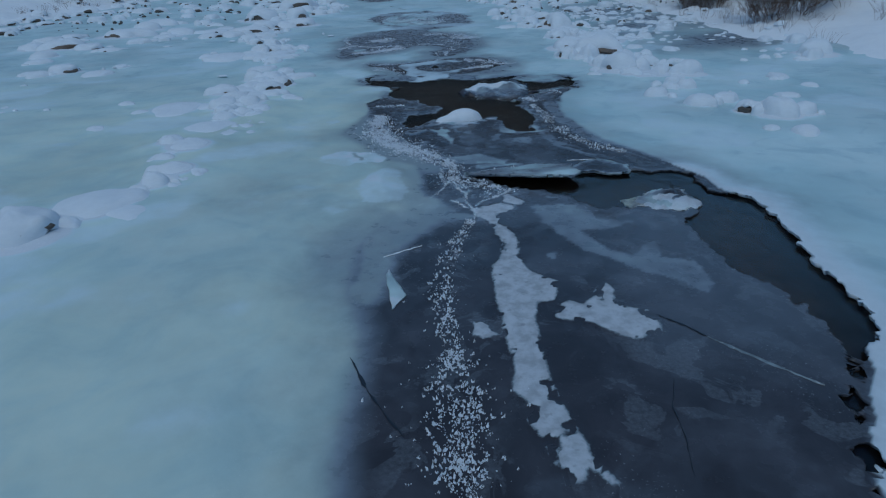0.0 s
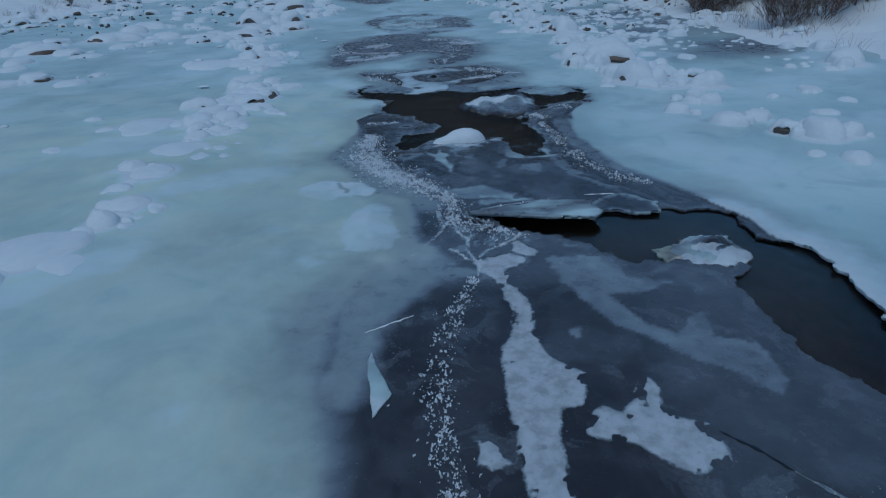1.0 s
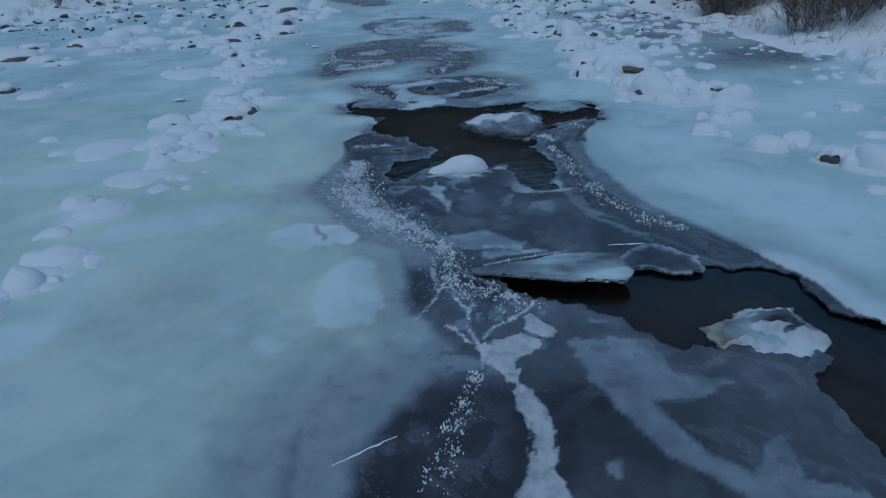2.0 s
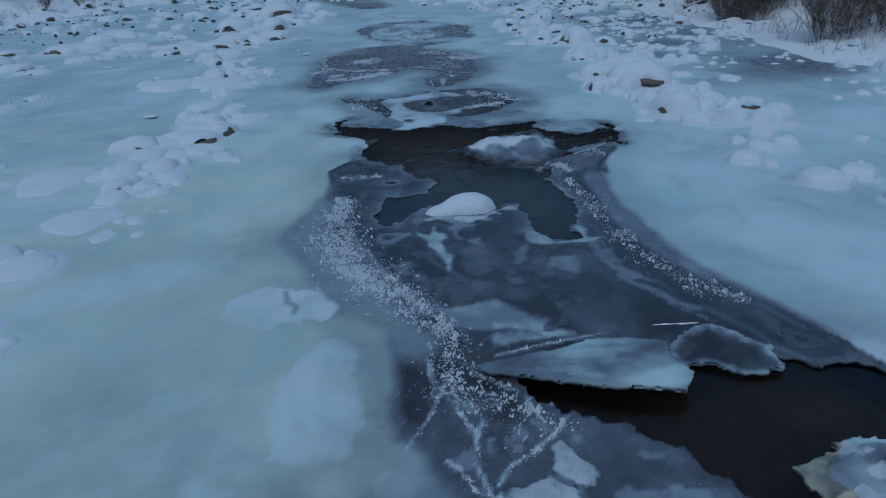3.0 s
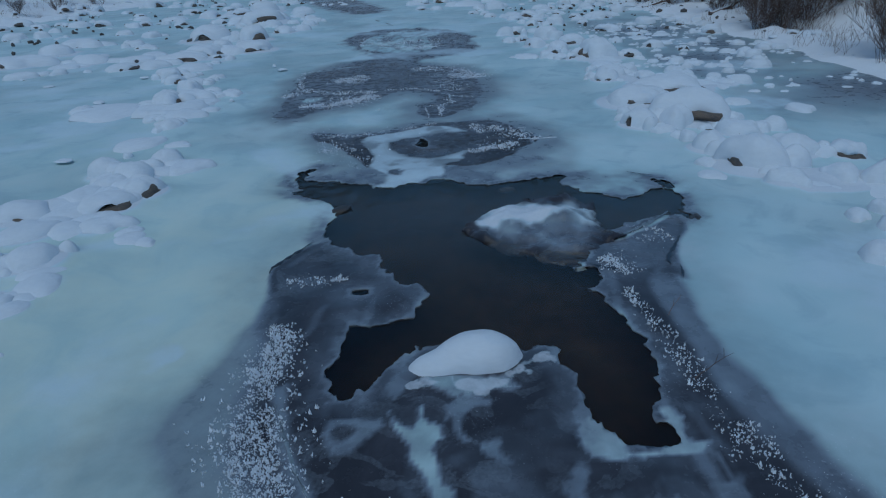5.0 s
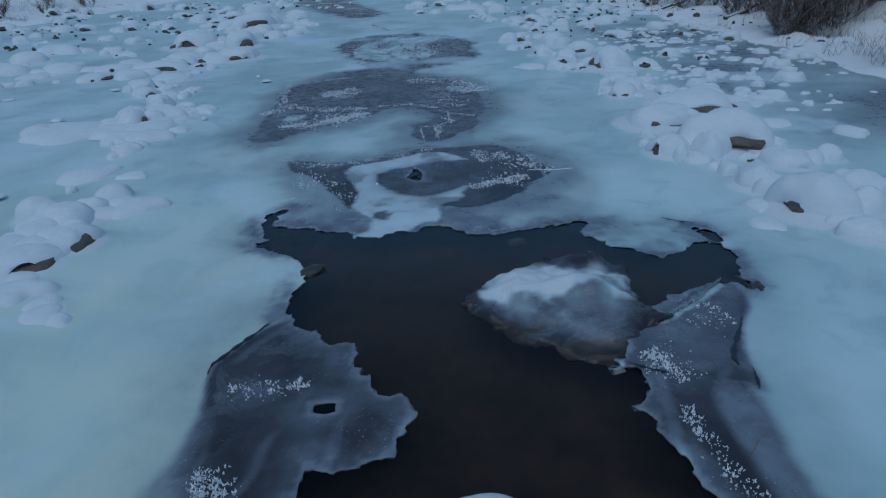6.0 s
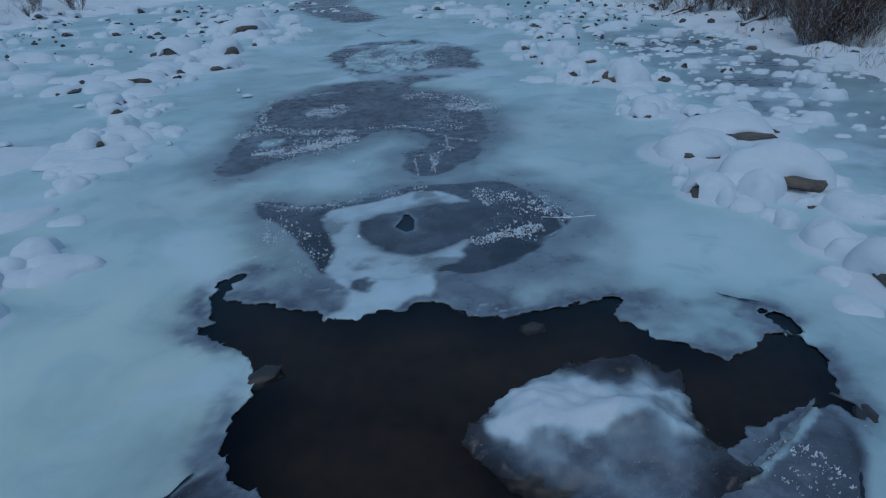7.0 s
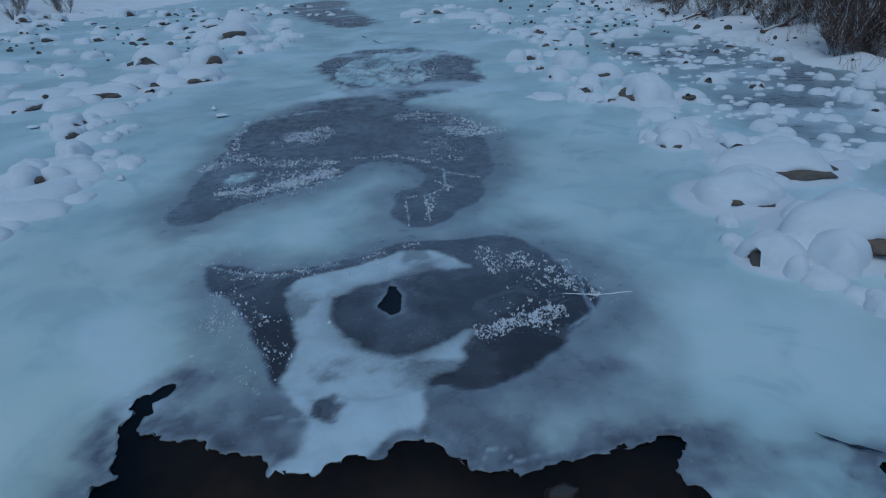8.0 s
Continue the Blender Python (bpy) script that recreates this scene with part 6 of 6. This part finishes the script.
def shrub_parts(seed, height, stems):
    """Each forked stem of a leafless shrub, with its fine twigs."""
    r = random.Random(seed)
    out = []
    for _ in range(stems):
        sv, sf, tv, tf, wv, wf = [], [], [], [], [], []
        a, off = r.uniform(0, 6.28), 0.30 * r.random() ** 0.5
        root = Vector((off * math.cos(a), off * math.sin(a), -0.05))
        for _ in range(3):
            b = a + r.gauss(0, 0.8)
            at, lean = root.copy(), r.uniform(0.1, 1.1)
            way = Vector((lean * math.cos(b), lean * math.sin(b), 1)).normalized()
            long, rad, n = height * r.uniform(0.45, 1.1), r.uniform(0.004, 0.009), 7
            for i in range(n):
                end = at + way * (long / n)
                tube(sv, sf, at, end, rad * (1 - 0.8 * i / n), rad * (1 - 0.8 * (i + 1) / n), 4)
                if i and r.random() < 0.6:
                    up = Vector((0, 0, 0.006))
                    tube(wv, wf, at.lerp(end, 0.1) + up, at.lerp(end, 0.9) + up, 0.009, 0.006, 4)
                for _ in range(5 if i else 1):
                    c = Vector((r.gauss(0, 1), r.gauss(0, 1), r.uniform(0.2, 1.4))).normalized()
                    p, t = end, (way + c * 0.8).normalized()
                    for k in range(3):
                        e = p + t * long * r.uniform(0.05, 0.11)
                        if r.random() < 0.10:
                            tube(wv, wf, p + Vector((0, 0, 0.005)), e + Vector((0, 0, 0.005)), 0.007, 0.005, 3)
                        tube(tv, tf, p, e, 0.0042 - 0.0008 * k, 0.0034 - 0.0008 * k, 3)
                        f = (t + Vector((r.gauss(0, 0.6), r.gauss(0, 0.6), r.gauss(0.2, 0.5)))).normalized()
                        tube(tv, tf, e, e + f * long * 0.10, 0.003, 0.0015, 3)
                        p, t = e, (t + Vector((r.gauss(0, 0.3), r.gauss(0, 0.3), 0.15))).normalized()
                at, way = end, (way + Vector((r.gauss(0, 0.16), r.gauss(0, 0.16), 0.04))).normalized()
        out.append(((sv, sf), (tv, tf), (wv, wf)))
    return out


def shrub(seed, height, stems):
    thing = new("shrub")
    wv, wf = [], []
    for stem, twigs, white in shrub_parts(seed, height, stems):
        s = part("stem", mesh_from("stem", *stem, BARK), thing)
        part("crown", mesh_from("crown", *twigs, BARK), s, "thin reddish-brown bare twigs")
        first = len(wv)
        wv += white[0]
        wf += [tuple(first + i for i in q) for q in white[1]]
    tagged(part("branch_snow", mesh_from("branch_snow", wv, wf, SNOW), thing, "snow lying along the branches"), kind="stuff")
    return tagged(thing, "leafless reddish-brown shrub growing from the snowy bank", "shrub", "bare shrubs on the river bank")


shrubs = [shrub(60 + s, 1.8 + 0.3 * (s % 3), 7) for s in range(4)]


def on_bank(x, y):
    return max(0.0, float(bank_rise(np.array(x), np.array(y))))


r = random.Random(77)
spots = [(9.35, 22.2), (9.6, 22.5), (10.45, 26.7), (10.1, 27.3), (9.3, 22.7), (9.9, 22.1), (10.0, 22.9), (9.15, 22.45), (10.9, 26.4), (10.2, 30.4), (9.8, 31.2), (9.5, 33.0), (12.2, 23.9), (11.6, 24.4), (11.0, 24.6), (11.4, 23.2), (10.5, 22.6)]
spots += [(9.3, 17.1), (9.7, 17.4), (10.2, 17.3), (10.0, 17.9), (10.6, 17.6), (9.5, 17.8), (12.4, 18.5), (13.0, 18.7), (11.6, 18.3), (13.6, 18.2), (12.0, 19.3), (14.4, 18.8), (12.7, 24.8), (13.2, 25.6), (13.6, 26.5)]
for k in range(95):
    y = r.uniform(22.0, 50)
    spots.append((float(np.interp(y, *np.array(EAST_BANK).T)) + 1.6 + 5.5 * r.random() ** 1.1, y))
for k in range(25):
    spots.append((r.uniform(11.5, 19), r.uniform(17.5, 24)))
for k in range(24):
    spots.append((-21.5 - 8.0 * r.random(), r.uniform(38, 54)))
for k, (x, y) in enumerate(spots):
    m = Matrix.LocRotScale((x, y, on_bank(x, y)), Euler((0, 0, r.uniform(0, 6.28))), Vector((1, 1, 1)) * r.uniform(0.7, 1.25))
    if k < 4:
        shrubs[k].matrix_basis = m
    else:
        copy_thing(shrubs[k % 4], m)


def dry_grass(count, seed):
    """Dead stalks sticking out of the snow along both banks."""
    r = random.Random(seed)
    verts, faces = [], []
    while count > 0:
        y = r.uniform(13, 46)
        if r.random() < 0.6:
            x = float(np.interp(y, *np.array(EAST_BANK).T)) + 0.1 + 3.5 * r.random() ** 1.5
        else:
            x = float(np.interp(y, *np.array(WEST_BANK).T)) - 0.1 - 3.0 * r.random()
        if float(fbm(x, y, 0.8, 3, 33)) < 0.02:
            continue
        count -= 1
        z = on_bank(x, y)
        for _ in range(r.randrange(4, 9)):
            at = Vector((x + r.gauss(0, 0.08), y + r.gauss(0, 0.08), z - 0.03))
            way = Vector((r.gauss(0, 0.5), r.gauss(0, 0.5), 1)).normalized()
            end = at + way * r.uniform(0.12, 0.4)
            tube(verts, faces, at, end, 0.0035, 0.002, 3)
            tube(verts, faces, end, end + (way + Vector((r.gauss(0, 0.6), r.gauss(0, 0.6), -0.2))).normalized() * 0.15, 0.002, 0.001, 3)
    return verts, faces


tagged(new("dry_grass", mesh_from("dry_grass", *dry_grass(260, 5), BARK)), "dead brown stalks poking out of bank snow", "dry grass", kind="stuff")


def driftwood(x, y, length, turn, seed):
    """A fallen branched log with snow along its top."""
    r = random.Random(seed)
    v, f, spine = [], [], []
    at, way, rad = Vector((0, 0, 0.05)), Vector((1, 0, 0.08)), 0.06
    for i in range(8):
        end = at + way * length / 8
        tube(v, f, at, end, rad * (1 - 0.09 * i), rad * (1 - 0.09 * (i + 1)), 7)
        spine.append(at + Vector((0, 0, rad * 0.8)))
        if i > 1:
            t = (way + Vector((r.gauss(0, 0.4), r.gauss(0, 0.7), r.uniform(0, 0.9)))).normalized()
            tube(v, f, end, end + t * length * 0.25, 0.02, 0.006, 5)
        at, way = end, (way + Vector((0, r.gauss(0, 0.2), r.gauss(0.02, 0.1)))).normalized()
    sv = [tuple(p + Vector((0, c * 0.04 * (1 - 0.08 * i), s * 0.035))) for i, p in enumerate(spine) for c, s in ((-1, -0.4), (-0.6, 0.8), (0.6, 0.8), (1, -0.4))]
    sf = [(4 * i + k, 4 * i + k + 1, 4 * i + k + 5, 4 * i + k + 4) for i in range(len(spine) - 1) for k in range(3)]
    thing = new("driftwood")
    thing.matrix_basis = pose(x, y, on_bank(x, y), 0, 0, turn)
    part("log", mesh_from("log", v, f, BARK), thing)
    part("snow_cover", mesh_from("snow_cover", sv, sf, SNOW), thing, "white snow along the log")
    return tagged(thing, "dark fallen branch with snow along it on the bank", "driftwood", "fallen wood on the bank")


for args in ((9.5, 26.5, 1.3, 8, 1), (10.3, 26.9, 1.1, 28, 2), (8.6, 30.6, 1.2, 12, 3), (9.3, 31.5, 1.5, 20, 4)):
    driftwood(*args)


def twig(x, y, z, length, lean, turn, seed):
    r = random.Random(seed)
    v, f = [], []
    at, way = Vector((0, 0, -0.03)), Vector((math.sin(radians(lean)), 0, math.cos(radians(lean))))
    for i in range(5):
        end = at + way * length / 5
        tube(v, f, at, end, 0.0035 - 0.0005 * i, 0.003 - 0.0005 * i, 4)
        if i in (2, 3):
            tube(v, f, end, end + (way + Vector((r.gauss(0, 0.6), r.gauss(0, 0.6), 0))).normalized() * length * 0.25, 0.0018, 0.001, 4)
        at, way = end, (way + Vector((r.gauss(0, 0.12), r.gauss(0, 0.12), 0))).normalized()
    ob = new("twig", mesh_from("twig", v, f, BARK))
    ob.matrix_basis = pose(x, y, z, 0, 0, turn)
    return tagged(ob, "dark dry twig standing frozen in ice and snow", "twig", "dry twigs in the ice")


for k, (x, y, z, length, lean) in enumerate(((1.58, 8.28, 0.0, 0.30, 35), (1.66, 8.9, 0.0, 0.2, 50))):
    twig(x, y, z, length, lean, 40 * k, k)
